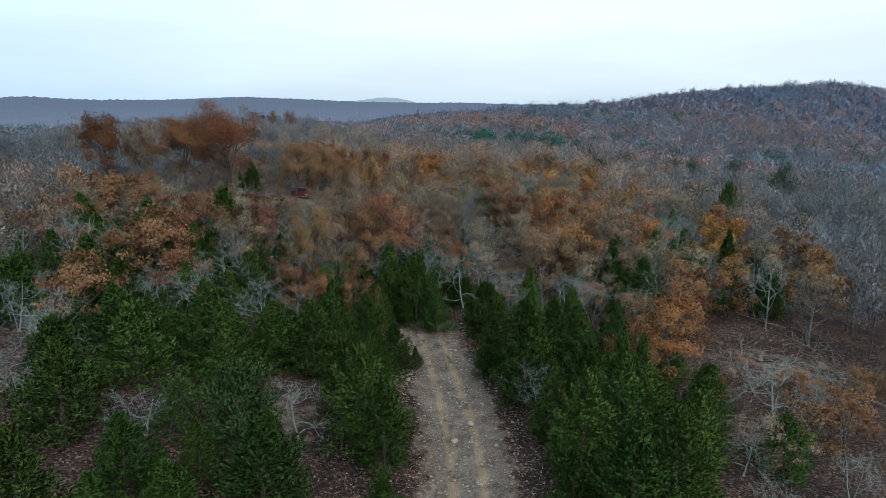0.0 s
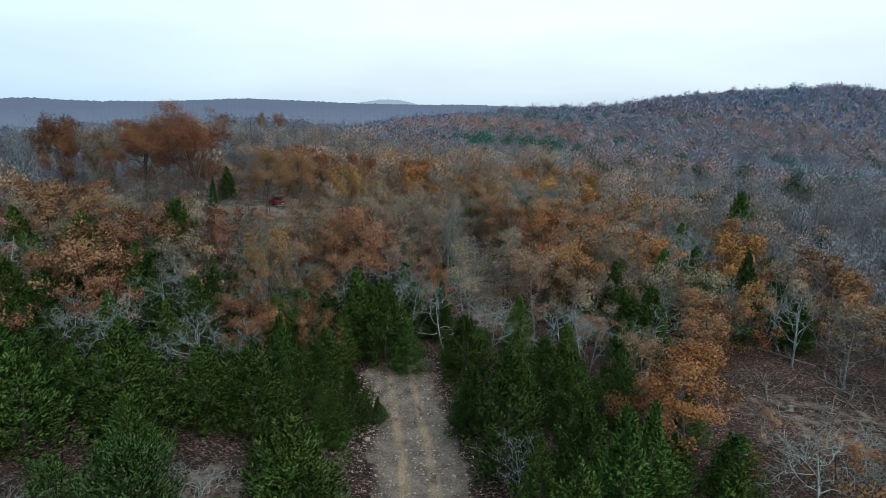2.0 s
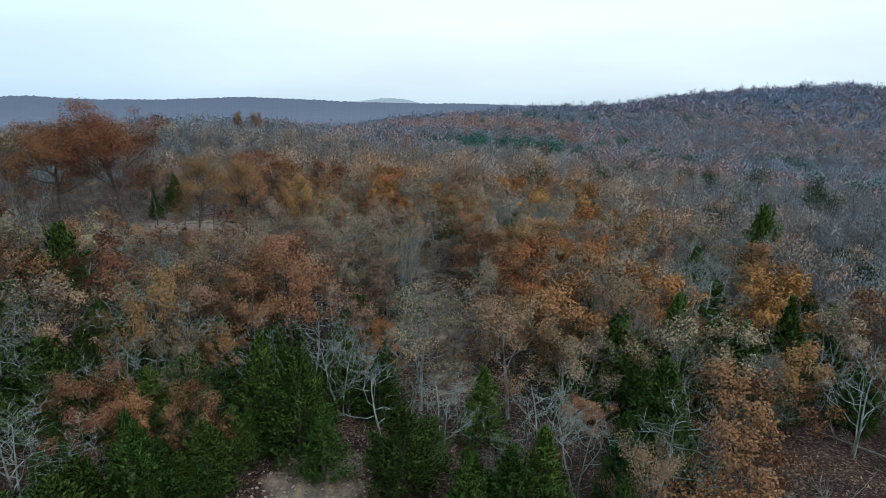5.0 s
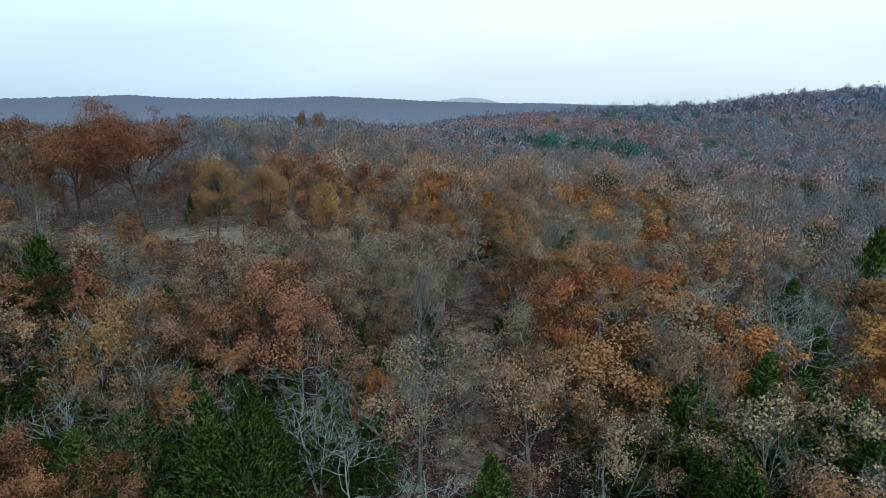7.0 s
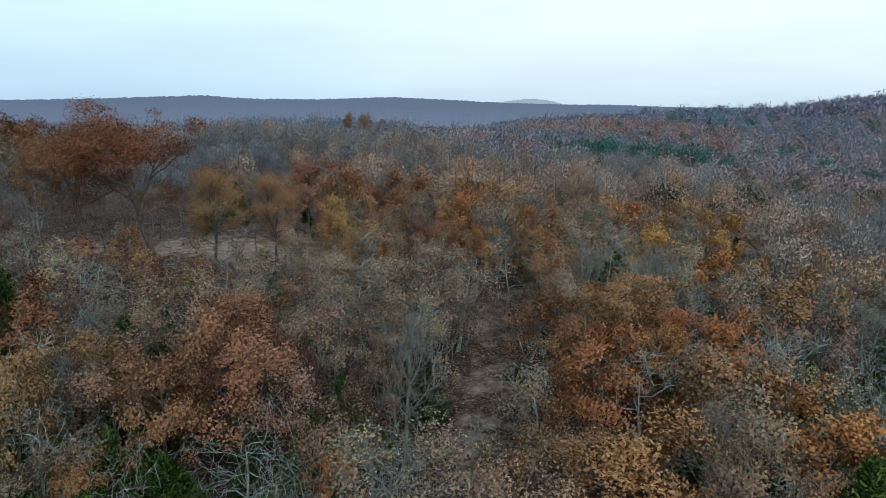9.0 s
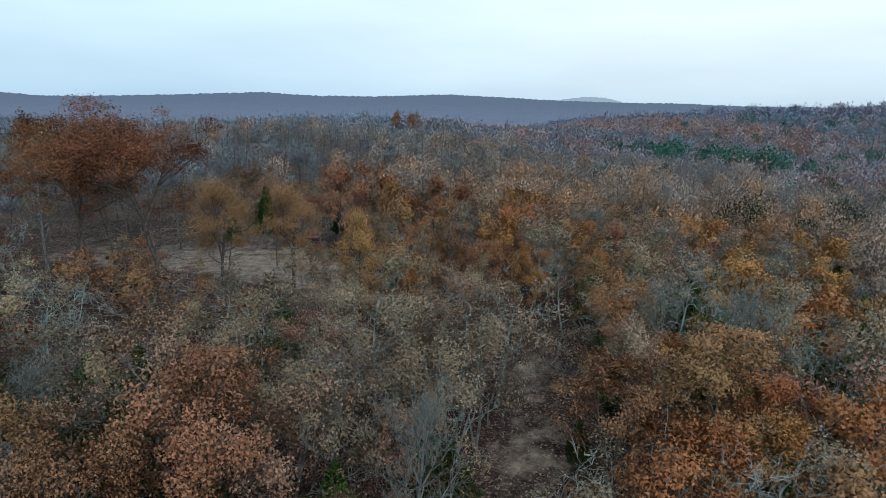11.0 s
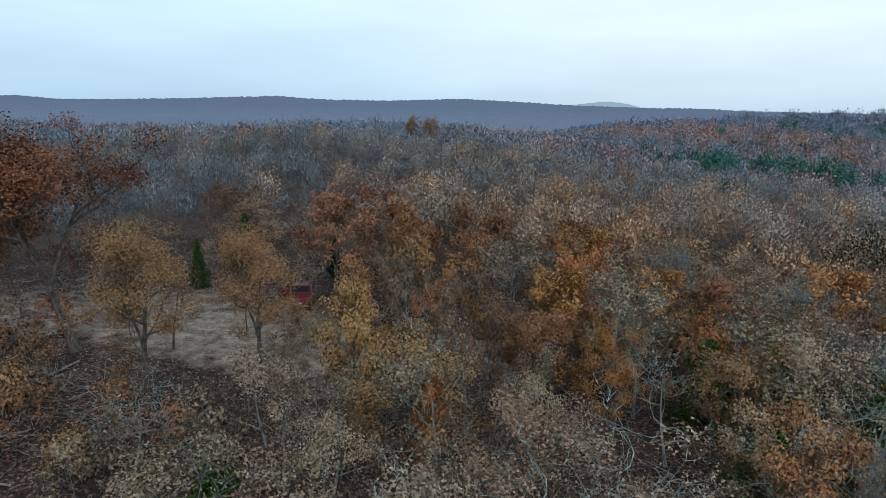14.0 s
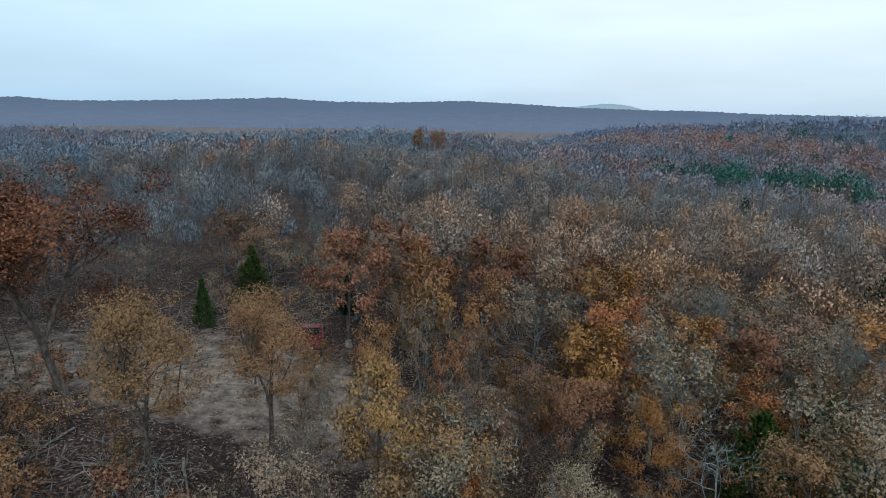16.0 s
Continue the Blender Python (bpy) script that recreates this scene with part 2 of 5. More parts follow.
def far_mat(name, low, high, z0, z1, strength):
    """Far-off hills: a plain glowing backdrop, mist put into the emission colour, with wooded mottling."""
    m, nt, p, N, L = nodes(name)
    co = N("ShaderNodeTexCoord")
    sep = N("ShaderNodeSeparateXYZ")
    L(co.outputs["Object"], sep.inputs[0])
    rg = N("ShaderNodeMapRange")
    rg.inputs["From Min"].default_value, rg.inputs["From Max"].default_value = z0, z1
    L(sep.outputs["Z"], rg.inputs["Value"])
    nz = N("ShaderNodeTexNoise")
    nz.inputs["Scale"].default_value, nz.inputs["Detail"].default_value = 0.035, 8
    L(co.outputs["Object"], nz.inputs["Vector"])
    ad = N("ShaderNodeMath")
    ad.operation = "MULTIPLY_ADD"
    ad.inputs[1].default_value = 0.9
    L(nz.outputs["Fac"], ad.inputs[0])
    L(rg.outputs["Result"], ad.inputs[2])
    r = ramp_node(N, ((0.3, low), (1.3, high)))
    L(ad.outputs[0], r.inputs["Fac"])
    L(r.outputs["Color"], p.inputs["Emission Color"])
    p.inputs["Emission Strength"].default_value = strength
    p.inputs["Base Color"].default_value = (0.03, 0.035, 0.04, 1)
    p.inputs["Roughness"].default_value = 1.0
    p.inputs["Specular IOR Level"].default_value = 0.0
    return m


RUSSET = leaf_mat("russet_leaves", ((0.0, (0.193, 0.100, 0.054)), (0.5, (0.289, 0.155, 0.079)), (1.0, (0.381, 0.219, 0.118))), 0.2)
# Browner than RUSSET, with the tall oaks' backlit shade put into the colour.
DARKRUST = leaf_mat("dark_rust_leaves", ((0.0, (0.090, 0.042, 0.020)), (0.5, (0.190, 0.090, 0.042)), (1.0, (0.300, 0.155, 0.078))), 0.15)
ORANGE = leaf_mat("orange_leaves", ((0.0, (0.275, 0.122, 0.049)), (0.5, (0.395, 0.180, 0.067)), (1.0, (0.485, 0.239, 0.101))), 0.2)
TAN = leaf_mat("tan_leaves", ((0.0, (0.181, 0.138, 0.089)), (0.5, (0.283, 0.215, 0.143)), (1.0, (0.393, 0.309, 0.216))), 0.22)
ROSE = leaf_mat("rose_brown_leaves", ((0.0, (0.184, 0.112, 0.075)), (0.5, (0.283, 0.175, 0.116)), (1.0, (0.381, 0.247, 0.170))), 0.22)
AMBER = leaf_mat("amber_leaves", ((0.0, (0.217, 0.114, 0.049)), (0.5, (0.321, 0.171, 0.076)), (1.0, (0.399, 0.223, 0.109))), 0.22)
CEDAR = leaf_mat("cedar_needles", ((0.0, (0.041, 0.086, 0.020)), (0.5, (0.069, 0.133, 0.029)), (1.0, (0.126, 0.210, 0.049))), 0.34, 0.12)
PALEGREEN = leaf_mat("pale_green_leaves", ((0.0, (0.045, 0.085, 0.025)), (0.5, (0.085, 0.155, 0.045)), (1.0, (0.15, 0.235, 0.085))), 0.2)
PINE = leaf_mat("pine_needles", ((0.0, (0.010, 0.030, 0.016)), (0.5, (0.022, 0.055, 0.028)), (1.0, (0.045, 0.09, 0.04))), 0.25, 0.15)
BARK = bark_mat("oak_bark", (0.029, 0.024, 0.021), (0.127, 0.109, 0.092))
LICHEN = bark_mat("lichen_bark", (0.108, 0.133, 0.122), (0.340, 0.403, 0.378), 5.0)
GREYBARK = bark_mat("grey_twig_bark", (0.062, 0.068, 0.063), (0.209, 0.232, 0.216), 5.0)
DEADWOOD = bark_mat("dead_wood", (0.06, 0.05, 0.043), (0.26, 0.235, 0.21), 4.0)
GROUND, TRACK = ground_mat(), track_mat()
STONE = plain_mat("field_stone", (0.36, 0.33, 0.29), 0.9)

# ---------------------------------------------------------------- the lie of the land
def sst(t):
    t = np.clip(t, 0, 1)
    return t * t * (3 - 2 * t)


def bell(x, y, cx, cy, sx, sy):
    return np.exp(-(((x - cx) / sx) ** 2 + ((y - cy) / sy) ** 2))


def far_hill(x, y):
    """The wooded hill across the valley: how strongly it lifts the ground, and to what height."""
    r, az = np.hypot(x, y), np.degrees(np.arctan2(x, np.maximum(y, 1e-3)))
    el = np.interp(az, (-14, -4, 4, 7.5, 11, 14, 18, 20, 24, 28, 31, 34.5, 40, 60), (-1.6, -0.9, -0.35, -0.14, 0.1, 0.28, 0.82, 1.05, 1.42, 1.55, 1.80, 1.2, 1.0, 0.6))
    rc = np.interp(az, (-14, 0, 8, 20, 32, 60), (430, 400, 405, 470, 560, 620))
    top = 19.3 + np.tan(np.radians(el)) * rc - 9.0
    w = np.exp(-((r - rc) / np.where(r < rc, 0.36 * rc, 260)) ** 2) * sst((az + 16) / 14) * sst((80 - az) / 30) * (y > 0)
    return w, top


def land(x, y):
    """Height of the ground in metres."""
    x, y = np.asarray(x, float), np.asarray(y, float)
    h = 2.4 * sst(-x / 34) * (1 - 0.9 * sst((y - 260) / 200))
    h = h - 4.5 * sst((x - 12) / 45) - 7.0 * sst((x - 30) / 110) * sst((y - 60) / 160)
    h = h + 2.5 * bell(x, y, -24, 86, 24, 20) + 1.5 * bell(x, y, 3, 100, 22, 26)
    h = h + 5.0 * bell(x, y, -70, 210, 55, 80)
    h = h - 24 * sst((y - 240) / 260) * sst((40 - x) / 200) - 4 * sst((y - 150) / 150) * sst((x + 30) / 60)
    w, top = far_hill(x, y)
    h = h * (1 - w) + top * w
    h = h + 0.25 * np.sin(x * 0.21 + 1.3 * np.sin(y * 0.13)) + 0.2 * np.sin(y * 0.27 + x * 0.11)
    return h


def track_x(y):
    """The track's middle line."""
    y = np.asarray(y, float)
    return 1.55 - 3.2 * sst((y - 30) / 26) + 0.25 * np.sin(y * 0.16)


def lane(x, y):
    """0 to 1: openings in the woods: track, log landing, cut-over slope."""
    t = np.exp(-((x - track_x(y)) / 3.0) ** 4) * (y < 53)
    for cx, cy, sx, sy in ((6.4, 63, 2.6, 5), (5.8, 71, 2.9, 6), (4.9, 79, 3.0, 6), (3.4, 88, 3.0, 5), (-0.5, 95, 2.5, 3), (-9, 104, 6, 4.5),
                           (-24, 97, 17, 11), (-38, 98, 14, 11), (-12, 116, 5, 7), (27, 47, 8, 6), (-8.5, 36, 3.5, 5), (-24, 86, 9, 5)):
        t = np.maximum(t, np.exp(-(((x - cx) / sx) ** 2 + ((y - cy) / sy) ** 2) ** 2))
    return t


def make_mesh(name, verts, faces, mats, slots=None, attrs=None, smooth=False, normals=None):
    """A mesh from arrays: verts (n, 3), faces (m, k) with k the same for all."""
    me = bpy.data.meshes.new(name)
    verts, faces = np.asarray(verts, np.float32), np.asarray(faces, np.int32)
    n, k = faces.shape
    me.vertices.add(len(verts))
    me.vertices.foreach_set("co", verts.ravel())
    me.loops.add(n * k)
    me.loops.foreach_set("vertex_index", faces.ravel())
    me.polygons.add(n)
    me.polygons.foreach_set("loop_start", np.arange(0, n * k, k, dtype=np.int32))
    if slots is not None:
        me.polygons.foreach_set("material_index", np.asarray(slots, np.int32))
    me.update(calc_edges=True)
    me.polygons.foreach_set("use_smooth", np.full(n, smooth))
    for m in mats:
        me.materials.append(m)
    for key, val in (attrs or {}).items():
        me.attributes.new(key, "FLOAT", "POINT").data.foreach_set("value", np.asarray(val, np.float32))
    if normals is not None:
        me.normals_split_custom_set_from_vertices(np.asarray(normals, np.float32))
    return me


def axis(lo, hi, fine_lo, fine_hi, step, grow):
    """Grid lines: even inside the fine stretch, ever wider outside."""
    mid = list(np.arange(fine_lo, fine_hi + step / 2, step))
    s, v = step, mid[-1]
    while v < hi:
        s *= grow
        v = min(hi, v + s)
        mid.append(v)
    s, v = step, mid[0]
    while v > lo:
        s *= grow
        v = max(lo, v - s)
        mid.insert(0, v)
    return np.array(mid)


def grid_faces(nx, ny):
    i = np.arange(nx * ny).reshape(ny, nx)
    return np.stack([i[:-1, :-1], i[:-1, 1:], i[1:, 1:], i[1:, :-1]], -1).reshape(-1, 4)


def build_ground():
    xs, ys = axis(-4500, 4500, -50, 40, 0.8, 1.16), axis(-400, 4700, 16, 126, 0.8, 1.16)
    X, Y = np.meshgrid(xs, ys)
    x, y = X.ravel(), Y.ravel()
    rng = np.random.default_rng(3)
    z = land(x, y) + rng.normal(0, 0.03, len(x)) * (np.abs(x) < 60)
    r = np.abs(x - track_x(y))
    z -= 0.10 * np.exp(-(r / 3.2) ** 4) * (y < 54)
    bare = (0.40 + 0.10 * (x > 0) * (y > 55)) * lane(x, y) + 0.32 * bell(x, y, -26, 98, 18, 8) + 0.4 * bell(x, y, -11, 107, 3.0, 1.4) - 0.6 * bell(x, y, -22, 83, 14, 6) + 0.28 * np.exp(-(r / 3.4) ** 4) * (y < 55)
    # The second mask grows with distance, for the haze painted on far ground.
    ob = new("ground", make_mesh("ground", np.stack([x, y, z], -1), grid_faces(len(xs), len(ys)), [GROUND], attrs={"bare": bare, "haze_tint": sst((np.hypot(x, y - 50) - 90) / 140)}, smooth=True))
    tagged(ob, "woodland ground covered in brown fallen oak leaves", "ground", kind="structure")


def track_profile(u, y):
    """Cross-section of the track: two wheel ruts with a crown between."""
    rut = np.exp(-((u - 0.85) / 0.33) ** 2) + np.exp(-((u + 0.85) / 0.33) ** 2)
    return 0.05 - 0.10 * rut + 0.03 * np.sin(y * 1.7 + u * 3)


def build_track():
    rng = np.random.default_rng(8)
    ys, us = np.arange(12, 53.5, 0.25), np.linspace(-1, 1, 25)
    half_l = 2.3 + 0.25 * np.sin(ys * 0.37) + rng.normal(0, 0.16, len(ys))
    half_r = 2.6 + 0.3 * np.sin(ys * 0.31 + 2) + rng.normal(0, 0.16, len(ys))
    fade = 1 - 0.75 * sst((ys - 46) / 8)
    U, Y = np.meshgrid(us, ys)
    W = np.where(U < 0, half_l[:, None], half_r[:, None]) * fade[:, None]
    off = U * W
    X = track_x(Y) + off
    edge = np.abs(U) ** 6
    Z = land(X, Y) - 0.10 + track_profile(off, Y) * (1 - edge) + 0.06 - 0.10 * edge + rng.normal(0, 0.012, X.shape)
    rut = np.exp(-((np.abs(off) - 0.85) / 0.4) ** 2) * 0.62 + 0.05 * np.exp(-(off / 0.8) ** 2) - 0.35 * np.abs(U) ** 2
    ob = new("road", make_mesh("road", np.stack([X, Y, Z], -1).reshape(-1, 3), grid_faces(len(us), len(ys)), [TRACK], attrs={"rut": rut.ravel()}, smooth=True))
    tagged(ob, "rutted stony dirt track through the cedars", "dirt road", kind="structure")


build_ground()
build_track()


# ---------------------------------------------------------------- tree building
def tubes(strokes):
    """Tapered round strokes joined into arrays of verts and quads. A stroke: points, radii, sides."""
    V, F, base = [], [], 0
    for pts, rad, k in strokes:
        pts, rad = np.asarray(pts, float), np.asarray(rad, float)
        n = len(pts)
        d = np.gradient(pts, axis=0)
        d /= np.linalg.norm(d, axis=1, keepdims=True) + 1e-9
        ref = np.where(np.abs(d[:, 2:3]) < 0.9, np.array([[0, 0, 1.0]]), np.array([[1.0, 0, 0]]))
        u = np.cross(d, ref)
        u /= np.linalg.norm(u, axis=1, keepdims=True) + 1e-9
        w = np.cross(d, u)
        a = np.arange(k) * 2 * math.pi / k
        ring = pts[:, None, :] + rad[:, None, None] * (np.cos(a)[None, :, None] * u[:, None, :] + np.sin(a)[None, :, None] * w[:, None, :])
        V.append(ring.reshape(-1, 3))
        i = np.arange(n * k).reshape(n, k) + base
        j = np.roll(i, -1, axis=1)
        F.append(np.stack([i[:-1], j[:-1], j[1:], i[1:]], -1).reshape(-1, 4))
        base += n * k
    return np.concatenate(V), np.concatenate(F)


def leaf_blades(c, length, width, rng, lean=None, face=None, loose=0.6):
    """One small pointed blade for every centre in c. lean: the way its long axis points; face: the way its flat side looks."""
    n = len(c)
    if face is not None:
        up = face + rng.normal(0, loose, (n, 3))
        up /= np.linalg.norm(up, axis=1, keepdims=True) + 1e-9
        a = np.cross(up, rng.normal(size=(n, 3)))
        a /= np.linalg.norm(a, axis=1, keepdims=True) + 1e-9
        b = np.cross(up, a)
    else:
        a = rng.normal(size=(n, 3)) if lean is None else lean + rng.normal(0, 0.45, (n, 3))
        a /= np.linalg.norm(a, axis=1, keepdims=True)
        b = np.cross(a, rng.normal(size=(n, 3)))
        b /= np.linalg.norm(b, axis=1, keepdims=True)
        up = np.cross(a, b)
    ln, wd = (length * rng.uniform(0.65, 1.35, (n, 1))) / 2, (width * rng.uniform(0.65, 1.35, (n, 1))) / 2
    v = np.stack([c + a * ln * 1.25, c - a * ln * 0.55 + b * wd, c - a * ln * 0.75 - b * wd * 0.9], 1).reshape(-1, 3)
    return v, np.arange(n * 3).reshape(n, 3)


def unit(v):
    return v / (np.linalg.norm(v) + 1e-9)


def curve_out(start, way, length, n, rng, rise=0.0, wander=0.12):
    pts = [np.array(start, float)]
    d = unit(np.array(way, float))
    for _ in range(n - 1):
        d = unit(d + rng.normal(0, wander, 3) + np.array([0, 0, rise]))
        pts.append(pts[-1] + d * length / (n - 1))
    return np.array(pts)


def skeleton_of(rng, height, spread, girth, limbs, start, leaders=1, lift=0.5, branches=5, twigs=4, wander=0.14, twig_r=0.010, droop=0.0, fine=False, fork=0):
    """Trunk, limbs, branches and twigs of a hardwood. Returns strokes and the points where leaves sit."""
    strokes, tips = [], []
    trunks = []
    for k in range(leaders):
        lean = rng.normal(0, 0.05 if leaders == 1 else 0.16, 2)
        top = height * (0.80 if k == 0 else rng.uniform(0.6, 0.8))
        if fork and k:
            # a leader that leaves the trunk part-way up
            o, a = trunks[0][0][fork], 2.1 * k + 0.6
            p = curve_out(o, (0.5 * math.cos(a), 0.5 * math.sin(a), 1), height * 0.82 - o[2], 8, rng, 0.05, 0.07)
            r = trunks[0][1][fork] * 0.8 * np.linspace(1, 0.2, 8)
        else:
            p = curve_out((0.12 * k, 0.1 * k, -0.3), (lean[0], lean[1], 1), top, 8, rng, 0.02, 0.05)
            r = girth * (1 if k == 0 else 0.7) * np.linspace(1, 0.16, 8) ** 0.9
            r[0] *= 1.5
        strokes.append((p, r, 7))
        trunks.append((p, r, top))
    for i in range(limbs):
        p, r, top = trunks[i % leaders]
        f = start + (1 - start) * ((i + rng.uniform(0, 1)) / limbs) ** 0.9
        s = f * (len(p) - 1)
        q = min(int(s), len(p) - 2)
        origin = p[q] + (p[q + 1] - p[q]) * (s - q)
        az = i * 2.4 + rng.uniform(-0.5, 0.5)
        g = (f - start) / (1 - start)
        el = lift * (0.35 + 1.1 * g) + rng.uniform(-0.15, 0.15)
        L = spread * (1.0 - 0.45 * g) * rng.uniform(0.75, 1.2)
        way = np.array([math.cos(az) * math.cos(el), math.sin(az) * math.cos(el), math.sin(el)])
        lp = curve_out(origin, way, L, 5 if not fine else 7, rng, 0.10 - droop, wander)
        lr = max(0.02, 0.42 * girth * (1 - 0.55 * g)) * np.linspace(1, 0.22, len(lp))
        last = len(lp) - 1
        strokes.append((lp, lr, 5))
        for j in range(branches):
            h = 0.3 + 0.7 * (j + rng.uniform(0.2, 0.9)) / branches
            s = min(h, 0.99) * last
            q = min(int(s), last - 1)
            o = lp[q] + (lp[q + 1] - lp[q]) * (s - q)
            d = unit(unit(lp[q + 1] - lp[q]) + rng.normal(0, 0.62, 3) + np.array([0, 0, 0.18 - droop]))
            bl = L * rng.uniform(0.32, 0.55)
            bp = curve_out(o, d, bl, 4, rng, 0.06 - droop, wander * 1.3)
            strokes.append((bp if fine else bp[[0, 1, 3]], lr[q] * 0.45 * np.linspace(1, 0.3, 4 if fine else 3) + 0.003, 3))
            tips.append(bp[-1])
            tips.append(bp[2])
            for _ in range(twigs):
                o2 = bp[rng.integers(1, 4)]
                d2 = unit(unit(bp[-1] - bp[0]) + rng.normal(0, 0.75, 3) + np.array([0, 0, 0.15]))
                tp = curve_out(o2, d2, bl * rng.uniform(0.35, 0.65), 3, rng, 0.05, wander * 1.5)
                if fine:
                    strokes.append((tp, twig_r * np.array([1.0, 0.7, 0.35]), 3))
                else:
                    strokes.append((tp[[0, 2]], twig_r * np.array([1.0, 0.4]), 3))
                tips.append(tp[-1])
                tips.append(tp[1])
    return strokes, np.array(tips)


def part(name, me, parent, label=""):
    ob = new(name, me)
    ob.parent = parent
    if label:
        tagged(ob, label)
    return ob


PROTOS = {}


def thing(kind, name, label, category, group, parts):
    """Build a thing once, at the origin; plant() sets it in place or copies it."""
    root = new(name)
    root.empty_display_size = 0.3
    tagged(root, label, category, group)
    for pname, me, plabel in parts:
        part(pname, me, root, plabel)
    PROTOS[kind] = [root, False]


def plant(kind, x, y, size=1.0, wide=None, turn=0.0, z=None):
    root, used = PROTOS[kind]
    wide = size if wide is None else wide
    z = float(land(x, y)) if z is None else z
    m = pose(x, y, z, 0, 0, turn)
    if not used:
        root.matrix_basis = m @ Matrix.Diagonal((wide, wide, size, 1))
        PROTOS[kind][1] = True
        return root
    s = root.scale
    return copy_thing(root, m @ Matrix.Diagonal((wide / s[0], wide / s[1], size / s[2], 1)))


def hardwood(kind, name, label, leaf, bark, seed, height, spread, girth, limbs, start, leaves, leaf_len, puff, masses=0, **more):
    """A leafy or bare broadleaf tree. Leafy ones come in two grades: the second, for trees passed close by, has more and smaller leaves."""
    rng = np.random.default_rng(seed)
    strokes, tips = skeleton_of(rng, height, spread, girth, limbs, start, **more)
    tv, tf = tubes(strokes)
    stem = make_mesh("trunk", tv, tf, [bark], smooth=True)
    for grade, many, small in (("", 1.0, 1.0), ("_fine", 2.0, 0.66)):
        parts = [("trunk", stem, "")]
        if leaves:
            # leaves hang in separate masses round the ends of the branches
            n = int(leaves * many)
            heart = tips[rng.permutation(len(tips))[:masses or max(34, leaves // 64)]]
            size = puff * rng.uniform(0.6, 1.35, len(heart))
            which = rng.choice(len(heart), n, p=size ** 2 / (size ** 2).sum())
            off = rng.normal(0, 1, (n, 3)) * np.array([1, 1, 0.7])
            off *= np.minimum(1, 1.7 / (np.linalg.norm(off, axis=1, keepdims=True) + 1e-9))
            c = heart[which] + off * size[which][:, None]
            loose = rng.random(n) < 0.12
            c[loose] = tips[rng.integers(0, len(tips), loose.sum())] + rng.normal(0, 0.12, (loose.sum(), 3))
            out = c - np.array([0, 0, 0.7 * tips[:, 2].mean() + 0.3 * tips[:, 2].min()])
            out /= np.linalg.norm(out, axis=1, keepdims=True) + 1e-9
            lv, lf = leaf_blades(c, leaf_len * small, leaf_len * small * 0.85, rng, face=out, loose=0.8)
            nv = 0.7 * out + 0.45 * off + rng.normal(0, 0.28, out.shape) + np.array([0, 0, 0.35])
            nv /= np.linalg.norm(nv, axis=1, keepdims=True)
            parts.append(("crown", make_mesh("crown", lv, lf, [leaf], smooth=True, normals=np.repeat(nv, 3, axis=0)), ""))
        thing(kind + grade, name, label, "tree", "woodland trees", parts)
        if not leaves:
            break


